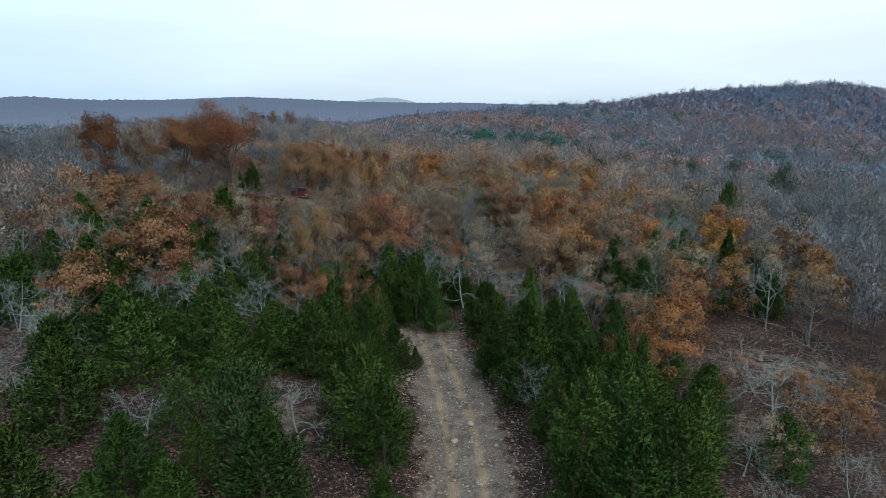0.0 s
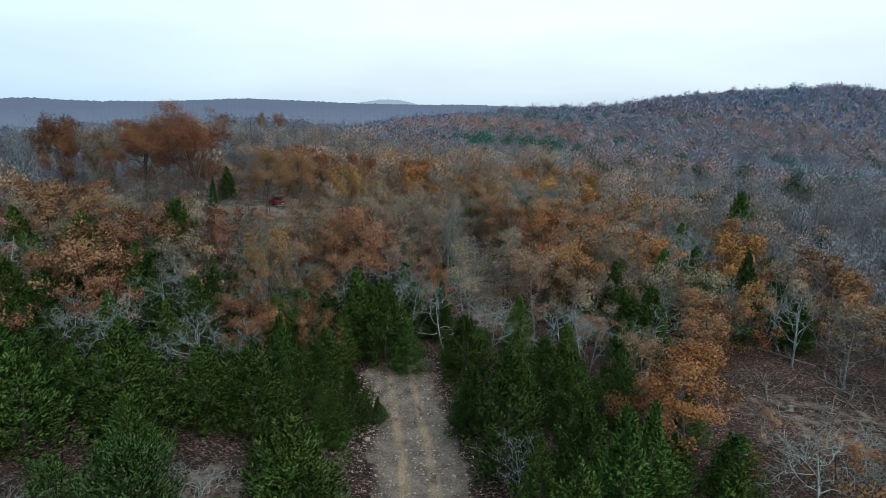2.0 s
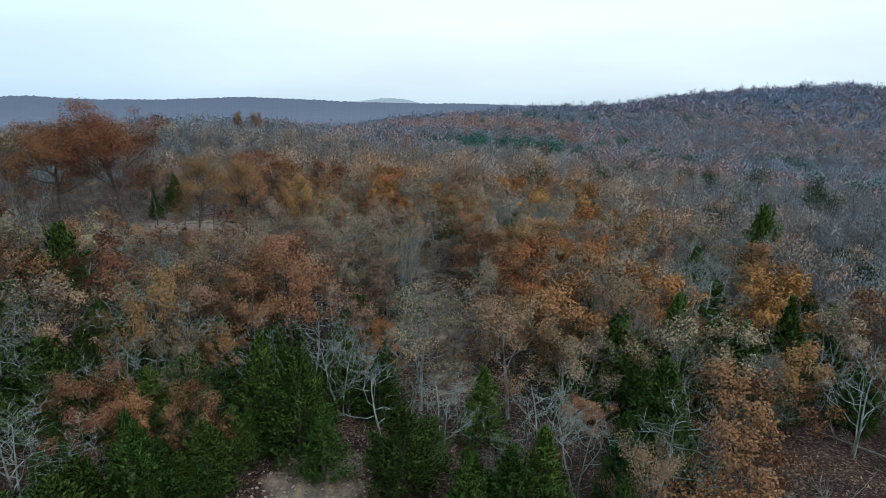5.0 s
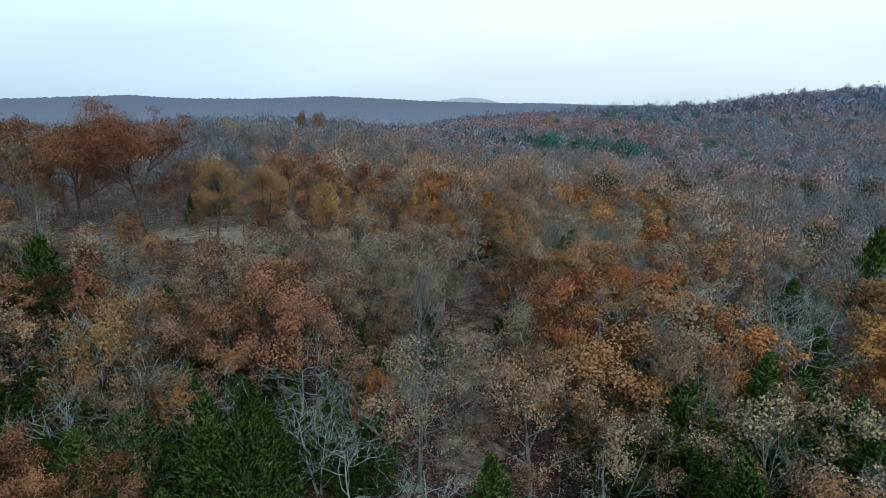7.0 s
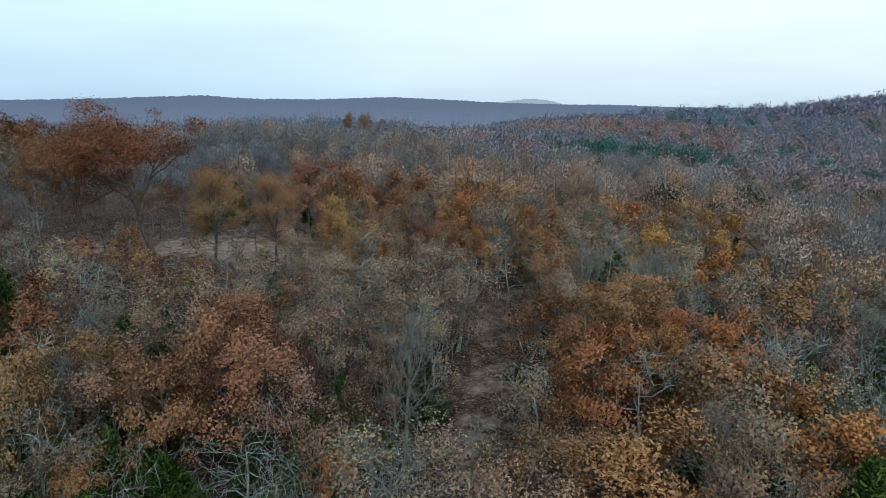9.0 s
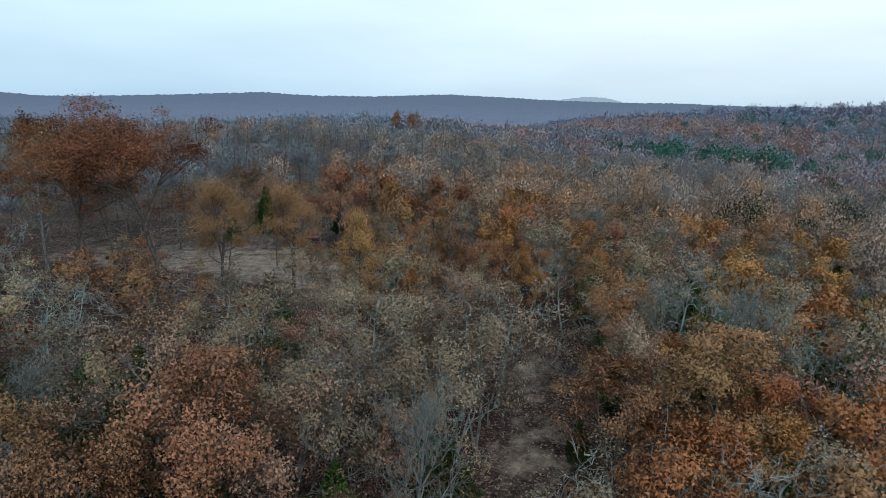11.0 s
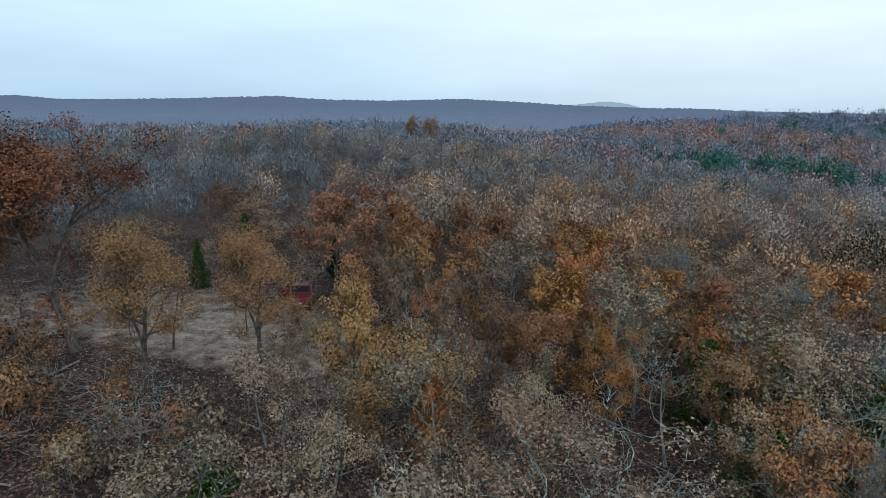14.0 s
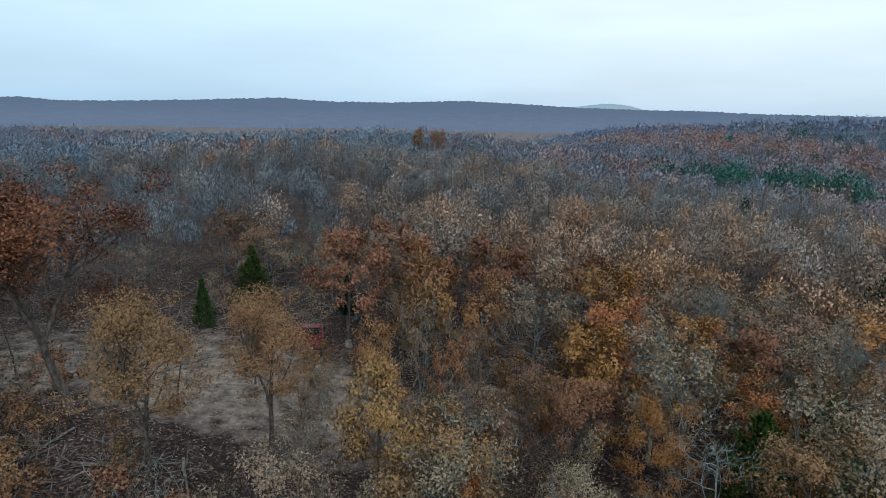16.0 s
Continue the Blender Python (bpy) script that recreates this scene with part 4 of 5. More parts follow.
def bare_trees():
    B = lambda k, x, y, h, n, w=1.0: put(k, x, y, h, n, w)
    B("bare_a", -8.0, 32.0, 4.2, 7.0, 1.2); B("bare_a", 20.4, 35.0, 5.2, 7.0, 1.5); B("bare_b", 30.4, 56.0, 8.6, 7.4, 0.9); B("grey_a", 2.2, 67.4, 9.4, 8.2, 0.9)
    B("bare_b", -16.0, 29.8, 4.2, 7.4, 1.2); B("bare_a", -24.6, 38.4, 6.0, 7.0, 1.3); B("bare_b", -24.0, 26.6, 5.0, 7.4, 1.4); B("bare_a", -18.4, 46.6, 6.4, 7.0, 1.2)
    B("bare_b", -14.4, 47.4, 6.2, 7.4, 1.3); B("bare_a", -20.4, 54.6, 6.0, 7.0, 1.3); B("bare_b", -13.2, 55.6, 6.6, 7.4); B("bare_a", -9.6, 57.4, 7.4, 7.0, 1.0)
    B("bare_a", -11.8, 47.0, 4.8, 7.0); B("bare_b", -0.8, 57.2, 6.6, 7.4); B("bare_a", 2.0, 54.4, 5.6, 7.0, 1.1); B("bare_b", 5.6, 52.2, 6.0, 7.4)
    B("bare_b", 12.2, 49.2, 6.2, 7.4, 1.0); B("bare_a", 16.2, 49.4, 6.0, 7.0, 1.1); B("bare_b", 11.0, 51.4, 6.4, 7.4); B("grey_b", 22.0, 54.0, 7.0, 8.0)
    B("bare_a", -3.4, 60.8, 6.6, 7.0, 1.1); B("bare_b", 0.4, 60.4, 6.4, 7.4, 1.0); B("bare_a", -6.6, 57.0, 6.0, 7.0); B("bare_a", 3.8, 62.6, 5.4, 7.0)
    B("bare_a", 22.8, 76.4, 8.4, 7.0, 1.2); B("bare_b", 26.4, 70.4, 8.6, 7.4, 1.2); B("bare_a", 19.6, 74.0, 7.6, 7.0); B("bare_b", 31.4, 80.4, 8.6, 7.4, 1.2)
    B("grey_a", 16.6, 86.4, 8.6, 8.2, 1.2); B("bare_b", 20.6, 87.6, 8.4, 7.4, 1.2); B("bare_a", 14.6, 90.4, 7.2, 7.0); B("bare_a", 4.4, 94.2, 6.0, 7.0, 1.1)
    B("bare_a", -17.2, 82.0, 4.4, 7.0, 1.1); B("bare_b", -25.4, 77.0, 5.2, 7.4, 1.1); B("bare_a", -21.4, 71.8, 6.4, 7.0, 1.2); B("grey_a", -16.0, 66.4, 6.8, 8.2, 1.2)
    B("bare_a", 12.4, 93.4, 7.6, 7.0, 1.1); B("bare_b", 16.4, 102.0, 8.0, 7.4, 1.2); B("grey_a", 12.6, 106.6, 8.6, 8.2, 1.3); B("bare_b", 22.6, 97.0, 8.2, 7.4, 1.2)
    B("grey_a", -12.4, 62.0, 7.2, 8.2, 1.1); B("pole_a", -32.0, 101.4, 8.6, 10.0); B("pole_a", -24.8, 92.6, 7.0, 10.0); B("pole_a", -23.4, 98.0, 5.4, 10.0)
    B("pole_a", -14.0, 103.6, 8.0, 10.0); B("pole_a", -18.9, 107.4, 9.0, 10.0); B("pole_a", -37.4, 92.4, 8.0, 10.0); B("pole_a", -39.0, 103.0, 8.4, 10.0)
    B("pole_a", -8.2, 107.4, 6.4, 10.0); B("pole_a", -44.6, 106.0, 8.6, 10.0); B("pole_a", -27.6, 109.6, 8.0, 10.0); B("pole_a", -11.4, 108.6, 7.4, 10.0)


def slender_trees():
    """Narrow young trees along the edge of the clearing."""
    put("cedar_c", -34.5, 106.3, 4.4, 5.8, 0.75)
    put("pine_a", -23.8, 111.2, 4.7, 8.5, 0.9)
    put("tan_b", -13.7, 102.9, 8.0, 8.2, 0.6)
    put("rose_b", -19.0, 111.7, 7.8, 8.4, 0.6)
    put("tan_b", -18.0, 97.3, 3.3, 8.2, 0.8)
    put("tan_b", -10.1, 100.8, 7.5, 8.2, 0.65)


cedars()
oaks()
crowns()
bare_trees()
slender_trees()


# ---------------------------------------------------------------- the woods between them
def spots(x0, x1, y0, y1, step, rng):
    """A loose hexagonal scatter."""
    ys = np.arange(y0, y1, step * 0.87)
    out = []
    for i, y in enumerate(ys):
        xs = np.arange(x0 + (i % 2) * step / 2, x1, step)
        out.append(np.stack([xs + rng.uniform(-0.42, 0.42, len(xs)) * step, y + rng.uniform(-0.42, 0.42, len(xs)) * step], -1))
    return np.concatenate(out)


def near_zone(x, y):
    """The stretch of woods that is built tree by tree."""
    return (y > 16) & (y < 122) & (x > -14 - 0.5 * np.minimum(y, 64)) & (x > -48) & (x < np.where(y < 46, 22 + 0.5 * y, np.where(y < 98, 14 + 0.42 * np.minimum(y, 58), 28)))


def fill_near():
    rng = np.random.default_rng(77)
    kinds = {"rose": ("rose_a", 8.6), "rose2": ("rose_b", 8.4), "tan": ("tan_a", 8.6), "tan2": ("tan_b", 8.4), "rus": ("russet_a", 8.8), "rus2": ("russet_b", 8.6), "ora": ("orange_a", 8.2),
             "bare": ("bare_a", 7.1), "bare2": ("bare_b", 7.3), "grey": ("grey_a", 8.4), "grey2": ("grey_b", 8.2), "ced": ("cedar_a", 5.6)}
    for x, y in spots(-48, 46, 24, 122, 2.95, rng):
        if not near_zone(x, y) or lane(x, y) > 0.3:
            continue
        if any((x - a) ** 2 + (y - b) ** 2 < (0.85 * r + 0.4) ** 2 for a, b, r in PLACED):
            continue
        u = rng.random()
        if y < 54 and x < 14:
            pick = "ced" if u < 0.70 else "bare" if u < 0.82 else "bare2" if u < 0.93 else "tan"
            h = 4.0 if pick == "ced" else 4.8
            if y < 30:
                pick, h = "ced", 3.4
            if rng.random() < 0.5:
                continue
        elif x > 14 and y < 52:
            pick, h = ("bare", "ced", "bare2", "rus2")[int(u * 4)], 3.6
            if rng.random() < 0.72:
                continue
        elif x > 14:
            table = ("grey", "tan", "bare2", "ced", "bare", "rus2", "grey2", "ora", "ced", "ced")
            pick = table[int(u * 10)]
            h = 5.4 if pick == "ced" else 8.4
            if y < 92 and rng.random() < 0.3:
                continue
        elif y < 84 and x < -8:
            table = ("rus", "tan", "bare", "ced", "ced", "rus2", "bare2", "rose2", "ced", "grey2") if y < 70 else ("rus", "tan", "bare", "ced", "rose2", "rus2", "bare2", "rose", "ced", "tan2")
            pick = table[int(u * 10)]
            h = 4.6 if pick == "ced" else 7.8
            if y < 70 and pick != "ced" and rng.random() < 0.4:
                continue
        elif y < 84:
            table = ("rose", "rose2", "tan", "tan2", "rus2", "tan", "grey2", "bare2", "rus", "rose2")
            pick, h = table[int(u * 10)], 8.4
            if y < 62 and rng.random() < (0.6 if x < -2 else 0.3):
                pick, h = "ced", 4.6
        else:
            table = ("rus", "tan", "tan", "tan2", "rose", "rus2", "grey2", "grey", "tan2", "rose2")
            pick, h = table[int(u * 10)], 8.0
        if (-30 < x < -12 and 70 < y < 93) or (x <= -30 and 83 < y < 93) or (x < -13 and 93 <= y < 120 and rng.random() < 0.8):
            continue
        k, n = kinds[pick]
        put(k, float(x), float(y), h * rng.uniform(0.8, 1.1), n, rng.uniform(0.95, 1.2), float(rng.uniform(0, 360)))


fill_near()


def understory():
    """Young cedars beneath the hardwoods."""
    rng = np.random.default_rng(61)
    for x0, x1, y0, y1, chance in ((-26, 2, 42, 69, 0.85), (14, 27, 60, 112, 0.5), (9, 15, 86, 108, 0.35), (-18, 3, 67, 80, 0.3)):
        for x, y in spots(x0, x1, y0, y1, 3.3, rng):
            if lane(x, y) < 0.25 and rng.random() < chance:
                put("cedar_" + "abc"[rng.integers(0, 3)], float(x), float(y), rng.uniform(2.6, 4.6), 5.5, rng.uniform(1.0, 1.35), float(rng.uniform(0, 360)))


understory()


# ---------------------------------------------------------------- woods further off, too many to count
def woods(name, label, pts, h, tufts, tuft, tones, mats, rng, trunks=True, spread=0.36, leggy=0.45, vary=0.22, lobes=7, reach=0.42):
    """Many small trees in one mesh: a stem, a few limbs and a crown of leaf tufts (short blades) or bare twigs (long thin ones) each."""
    V, F, S, T, base = [], [], [], [], 0
    n = len(pts)
    hh = h * rng.uniform(0.74, 1.2, n) * np.where(tones > 0.94, 1.2, 1.0)
    z = land(pts[:, 0], pts[:, 1])
    pale = 1 + vary * rng.uniform(-1, 1, n)
    k = tufts
    half = np.stack([hh * spread, hh * spread, hh * (1 - leggy) * 0.5], -1)[:, None, :] * rng.uniform(0.85, 1.25, (n, 1, 1))
    ld = rng.normal(size=(n, lobes, 3))
    ld[..., 2] = np.abs(ld[..., 2]) * 1.2 - 0.45
    ld /= np.linalg.norm(ld, axis=2, keepdims=True)
    lc = ld * rng.uniform(0.2, 1.0, (n, lobes, 1)) ** 0.6 * (1.0 - reach)
    which = rng.integers(0, lobes, (n, k))
    d = rng.normal(size=(n, k, 3))
    d /= np.linalg.norm(d, axis=2, keepdims=True)
    pick = np.take_along_axis(lc, which[..., None], axis=1)
    c = (pick + d * rng.uniform(0.3, 1.1, (n, k, 1)) * reach) * half
    way = c + np.array([0, 0, 1.0]) * (half[..., 2:3] * 1.1)
    way /= np.linalg.norm(way, axis=2, keepdims=True) + 1e-9
    c[..., 2] += (hh * (0.5 + leggy * 0.5))[:, None]
    c += np.stack([pts[:, 0], pts[:, 1], z], -1)[:, None, :]
    out = 0.3 * d + 1.5 * (pick + d * reach) + np.array([0, 0, 0.3]) + rng.normal(0, 0.14, d.shape)
    out /= np.linalg.norm(out, axis=2, keepdims=True)
    leafy = np.repeat(sst((tones - 0.25) / 0.3), k)[:, None]
    lv, lf = leaf_blades(c.reshape(-1, 3), tuft * (1.6 - 0.5 * leafy), tuft * (0.42 + 0.42 * leafy), rng, lean=way.reshape(-1, 3))
    V.append(lv); F.append(lf); S.append(np.zeros(len(lf), int)); T.append(np.repeat(tones, k * 3)); B = [np.repeat(pale, k * 3)]; G = [np.repeat(out.reshape(-1, 3), 3, axis=0)]; base += len(lv)
    if trunks:
        # stems: three-sided, slightly leaning, with four limbs
        def sticks(a, b, r0, r1):
            m = len(a)
            ang = np.arange(3) * 2.094
            off = np.stack([np.cos(ang), np.sin(ang), np.zeros(3)], -1)
            lo, hi = a[:, None] + off * r0[:, None, None], b[:, None] + off * r1[:, None, None]
            v = np.concatenate([lo, hi], 1).reshape(-1, 3)
            i = np.arange(m)[:, None] * 6
            f = np.stack([np.concatenate([i + p, i + q, i + q + 3, i + p + 3], 1) for p, q in ((0, 1), (1, 2), (2, 0))], 1).reshape(-1, 4)
            f = np.concatenate([f[:, :3], f[:, [0, 2, 3]]])
            return v, f
        def round_off(m):
            ang = np.arange(3) * 2.094
            o = np.stack([np.cos(ang), np.sin(ang), np.zeros(3)], -1)
            return np.tile(np.concatenate([o, o]), (m, 1))
        foot = np.stack([pts[:, 0], pts[:, 1], z - 0.3], -1)
        tip = foot + np.stack([rng.normal(0, 0.05, n) * hh, rng.normal(0, 0.05, n) * hh, hh * 0.9], -1)
        v, f = sticks(foot, tip, 0.016 * hh, 0.004 * hh)
        V.append(v); F.append(f + base); S.append(np.ones(len(f), int)); T.append(np.repeat(tones, 6)); B.append(np.ones(len(v))); G.append(np.tile((0, 0, 1.0), (len(v), 1)) * 0.4 + round_off(n)); base += len(v)
        for _ in range(5):
            q = rng.uniform(0.35, 0.75, n)[:, None]
            a = foot + (tip - foot) * q
            az = rng.uniform(0, 6.28, n)
            b = a + np.stack([np.cos(az), np.sin(az), rng.uniform(0.4, 1.1, n)], -1) * (hh * 0.30)[:, None]
            v, f = sticks(a, b, 0.006 * hh, 0.002 * hh)
            V.append(v); F.append(f + base); S.append(np.ones(len(f), int)); T.append(np.repeat(tones, 6)); B.append(np.ones(len(v))); G.append(np.tile((0, 0, 1.0), (len(v), 1)) * 0.4 + round_off(n)); base += len(v)
    me = make_mesh(name, np.concatenate(V), np.concatenate(F), mats, np.concatenate(S), {"tone": np.concatenate(T), "paleness": np.concatenate(B)}, True, np.concatenate(G))
    return tagged(new(name, me), label, "woods", kind="stuff")


def tone_field(pts, rng, grey_right=0.0):
    """Tone of each tree: drifts over the land, with lone trees that differ."""
    x, y = pts[:, 0], pts[:, 1]
    drift = 0.56 + 0.16 * np.sin(x * 0.045 + 2 * np.sin(y * 0.021)) + 0.13 * np.sin(y * 0.06 + x * 0.03)
    t = drift + rng.normal(0, 0.2, len(x)) - grey_right * sst((x - 5) / 60) - 0.4 * sst((-25 - x) / 30) * sst((y - 85) / 20)
    return np.clip(t, 0.02, 0.90)


GREEN = (0.028, 0.06, 0.026)
# Autumn tones made paler and bluer: thin haze put into the base colour.
MID_LEAF = tone_mat("hazed_autumn_crowns", ((0.0, (0.247, 0.293, 0.329)), (0.25, (0.302, 0.316, 0.323)), (0.5, (0.438, 0.370, 0.316)), (0.75, (0.539, 0.355, 0.243)), (0.9, (0.609, 0.365, 0.203)), (0.94, GREEN), (1.0, GREEN)), 0.15, 0.8, 1.2, 0.3)
# Valley haze is put into these crown colours, as blue-grey over the browns.
FAR_LEAF = tone_mat("hazed_hill_crowns", ((0.0, (0.246, 0.337, 0.425)), (0.3, (0.292, 0.343, 0.414)), (0.55, (0.386, 0.337, 0.366)), (0.8, (0.465, 0.326, 0.304)), (0.92, (0.494, 0.326, 0.261)), (0.95, (0.066, 0.183, 0.144)), (1.0, (0.066, 0.183, 0.144))), 0.15, 0.85, 1.15, 0.25)
# Stronger blue: mist over the distant slopes is put into the crown colour.
MIST_LEAF = tone_mat("mist_tinted_hill_crowns", ((0.0, (0.210, 0.306, 0.446)), (0.3, (0.234, 0.306, 0.435)), (0.55, (0.278, 0.302, 0.404)), (0.9, (0.331, 0.302, 0.366)), (0.95, (0.113, 0.210, 0.247)), (1.0, (0.113, 0.210, 0.247))), 0.2, 0.8, 1.2, 0.15)


def in_view(x, y, margin=4.0):
    """Within the span of country that the flight looks over."""
    a0 = np.degrees(np.arctan2(x, y + 6))
    a1 = np.degrees(np.arctan2(x - 0.5, np.maximum(y - 60, 1)))
    return ((a0 > -36 - margin) & (a0 < 36 + margin)) | ((y > 62) & (a1 > -56 - margin) & (a1 < 17 + margin))


def fill_far():
    rng = np.random.default_rng(5)
    p = spots(-190, 130, 16, 200, 4.2, rng)
    x, y = p[:, 0], p[:, 1]
    dist = np.hypot(x, y - 50)
    cut = ((x > -100) & (x < -28) & (y > 92) & (y < 165) & (rng.random(len(x)) < 0.62))
    p = p[in_view(x, y) & ~near_zone(x, y) & (lane(x, y) < 0.25) & ~cut & (dist < 150) & ~((y < 46) & (np.abs(x) < 46))]
    t = tone_field(p, rng, 0.34)
    t[(rng.random(len(p)) < 0.05) & (p[:, 0] > 12)] = 1.0
    woods("mid_woods", "mixed autumn oak woods, russet brown and leafless grey", p, 9.0, 950, 0.215, t, [MID_LEAF, BARK], rng, vary=0.3, spread=0.34, leggy=0.22, lobes=14, reach=0.36)
    p = spots(-420, 300, 60, 420, 5.0, rng)
    x, y = p[:, 0], p[:, 1]
    dist = np.hypot(x, y - 50)
    p = p[in_view(x, y) & (dist >= 149) & (dist < 330)]
    t = tone_field(p, rng, 0.12)
    t[((rng.random(len(p)) < 0.03) & (p[:, 0] > 20)) | (bell(p[:, 0], p[:, 1], 28, 230, 22, 14) > rng.uniform(0.12, 0.45, len(p)))] = 1.0
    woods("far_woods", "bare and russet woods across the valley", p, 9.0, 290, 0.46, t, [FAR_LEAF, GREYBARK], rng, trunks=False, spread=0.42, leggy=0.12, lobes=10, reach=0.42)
    p = spots(-900, 620, 90, 760, 7.2, rng)
    x, y = p[:, 0], p[:, 1]
    dist = np.hypot(x, y - 50)
    p = p[in_view(x, y) & (dist >= 328) & (dist < 700)]
    t = tone_field(p, rng, 0.05)
    t[(rng.random(len(p)) < 0.015) & (p[:, 0] > 20)] = 1.0
    woods("misty_woods", "leafless woods on distant hillsides, tinted with painted mist", p, 9.5, 84, 0.95, t, [MIST_LEAF, GREYBARK], rng, trunks=False, spread=0.5, leggy=0.08, vary=0.15, lobes=5, reach=0.5)
    # taller trees that break the skyline of the hill across the valley
    az = np.arange(4, 44, 0.55) + rng.uniform(-0.4, 0.4, 73)
    az = np.radians(az[rng.random(73) < 0.75])
    r = np.interp(np.degrees(az), (0, 8, 20, 32, 60), (400, 405, 470, 560, 620)) + rng.uniform(-25, 10, len(az))
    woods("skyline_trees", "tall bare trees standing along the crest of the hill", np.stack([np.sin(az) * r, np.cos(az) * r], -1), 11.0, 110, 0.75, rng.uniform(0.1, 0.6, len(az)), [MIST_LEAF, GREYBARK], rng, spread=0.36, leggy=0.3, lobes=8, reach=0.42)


fill_far()


# ---------------------------------------------------------------- hills on the horizon
def ridge(name, label, dist, a0, a1, heights, mat, rough, seed, foot=-40.0):
    """A far range: a long mound with a ragged wooded top."""
    rng = np.random.default_rng(seed)
    az = np.radians(np.arange(a0, a1, 0.06))
    hz = np.interp(np.degrees(az), [h[0] for h in heights], [h[1] for h in heights])
    hz = np.convolve(np.pad(hz, 12, mode="edge"), np.ones(25) / 25, "valid")
    crest = dist * np.tan(np.radians(hz)) + 20 + rough * np.convolve(rng.normal(0, 1, len(az) + 2), (0.3, 0.4, 0.3), "valid")
    rows = []
    for k, (dd, f) in enumerate(((-0.34, 0.0), (-0.25, 0.42), (-0.16, 0.68), (-0.08, 0.86), (-0.02, 0.97), (0.0, 1.0), (0.15, 0.4), (0.3, 0.0))):
        wob = 1 + 0.03 * np.sin(np.degrees(az) * 1.7 + k * 1.3)
        r = dist * (1 + dd * wob)
        rows.append(np.stack([np.sin(az) * r, np.cos(az) * r, foot + (crest - foot) * f], -1))
    ob = new(name, make_mesh(name, np.array(rows).reshape(-1, 3), grid_faces(len(az), len(rows)), [mat], smooth=True))
    tagged(ob, label, "hills", kind="structure")


# No mist is built; its blue is put into the ridges' glowing colours.
RIDGE = far_mat("mist_glow_ridge", (0.125, 0.165, 0.245), (0.098, 0.135, 0.205), -10, 40, 1.0)
RIDGE_PALE = far_mat("pale_mist_glow_ridge", (0.16, 0.23, 0.30), (0.30, 0.40, 0.48), -40, 60, 1.0)
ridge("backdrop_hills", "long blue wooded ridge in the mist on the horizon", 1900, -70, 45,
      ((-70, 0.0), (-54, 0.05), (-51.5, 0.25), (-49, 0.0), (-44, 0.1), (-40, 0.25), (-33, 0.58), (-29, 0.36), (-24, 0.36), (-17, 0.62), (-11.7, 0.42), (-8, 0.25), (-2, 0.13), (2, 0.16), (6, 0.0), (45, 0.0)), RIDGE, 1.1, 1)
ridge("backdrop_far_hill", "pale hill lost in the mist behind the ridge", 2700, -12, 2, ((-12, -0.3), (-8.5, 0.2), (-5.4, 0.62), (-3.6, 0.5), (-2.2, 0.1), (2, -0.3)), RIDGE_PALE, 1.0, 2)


# ---------------------------------------------------------------- the red pickup on the landing
def box_bm(bm, x0, x1, y0, y1, z0, z1, taper=0.0):
    """A block, its top drawn in by taper."""
    lo = [bm.verts.new(v) for v in ((x0, y0, z0), (x1, y0, z0), (x1, y1, z0), (x0, y1, z0))]
    hi = [bm.verts.new(v) for v in ((x0 + taper, y0 + taper, z1), (x1 - taper, y0 + taper, z1), (x1 - taper, y1 - taper, z1), (x0 + taper, y1 - taper, z1))]
    bm.faces.new(lo[::-1])
    bm.faces.new(hi)
    for i in range(4):
        j = (i + 1) % 4
        bm.faces.new((lo[i], lo[j], hi[j], hi[i]))


def bm_part(name, build, mat, parent, label="", bevel=0.0):
    bm = bmesh.new()
    build(bm)
    if bevel:
        bmesh.ops.bevel(bm, geom=bm.edges[:], offset=bevel, segments=2, affect="EDGES", profile=0.7)
    bmesh.ops.recalc_face_normals(bm, faces=bm.faces[:])
    me = bpy.data.meshes.new(name)
    bm.to_mesh(me)
    bm.free()
    me.materials.append(mat)
    return part(name, me, parent, label)


def side_profile(bm, pts, x0, x1):
    """A slab between x0 and x1 with the given outline in y, z."""
    a = [bm.verts.new((x0, y, z)) for y, z in pts]
    b = [bm.verts.new((x1, y, z)) for y, z in pts]
    bm.faces.new(a)
    bm.faces.new(b[::-1])
    for i in range(len(pts)):
        j = (i + 1) % len(pts)
        bm.faces.new((a[i], b[i], b[j], a[j]))


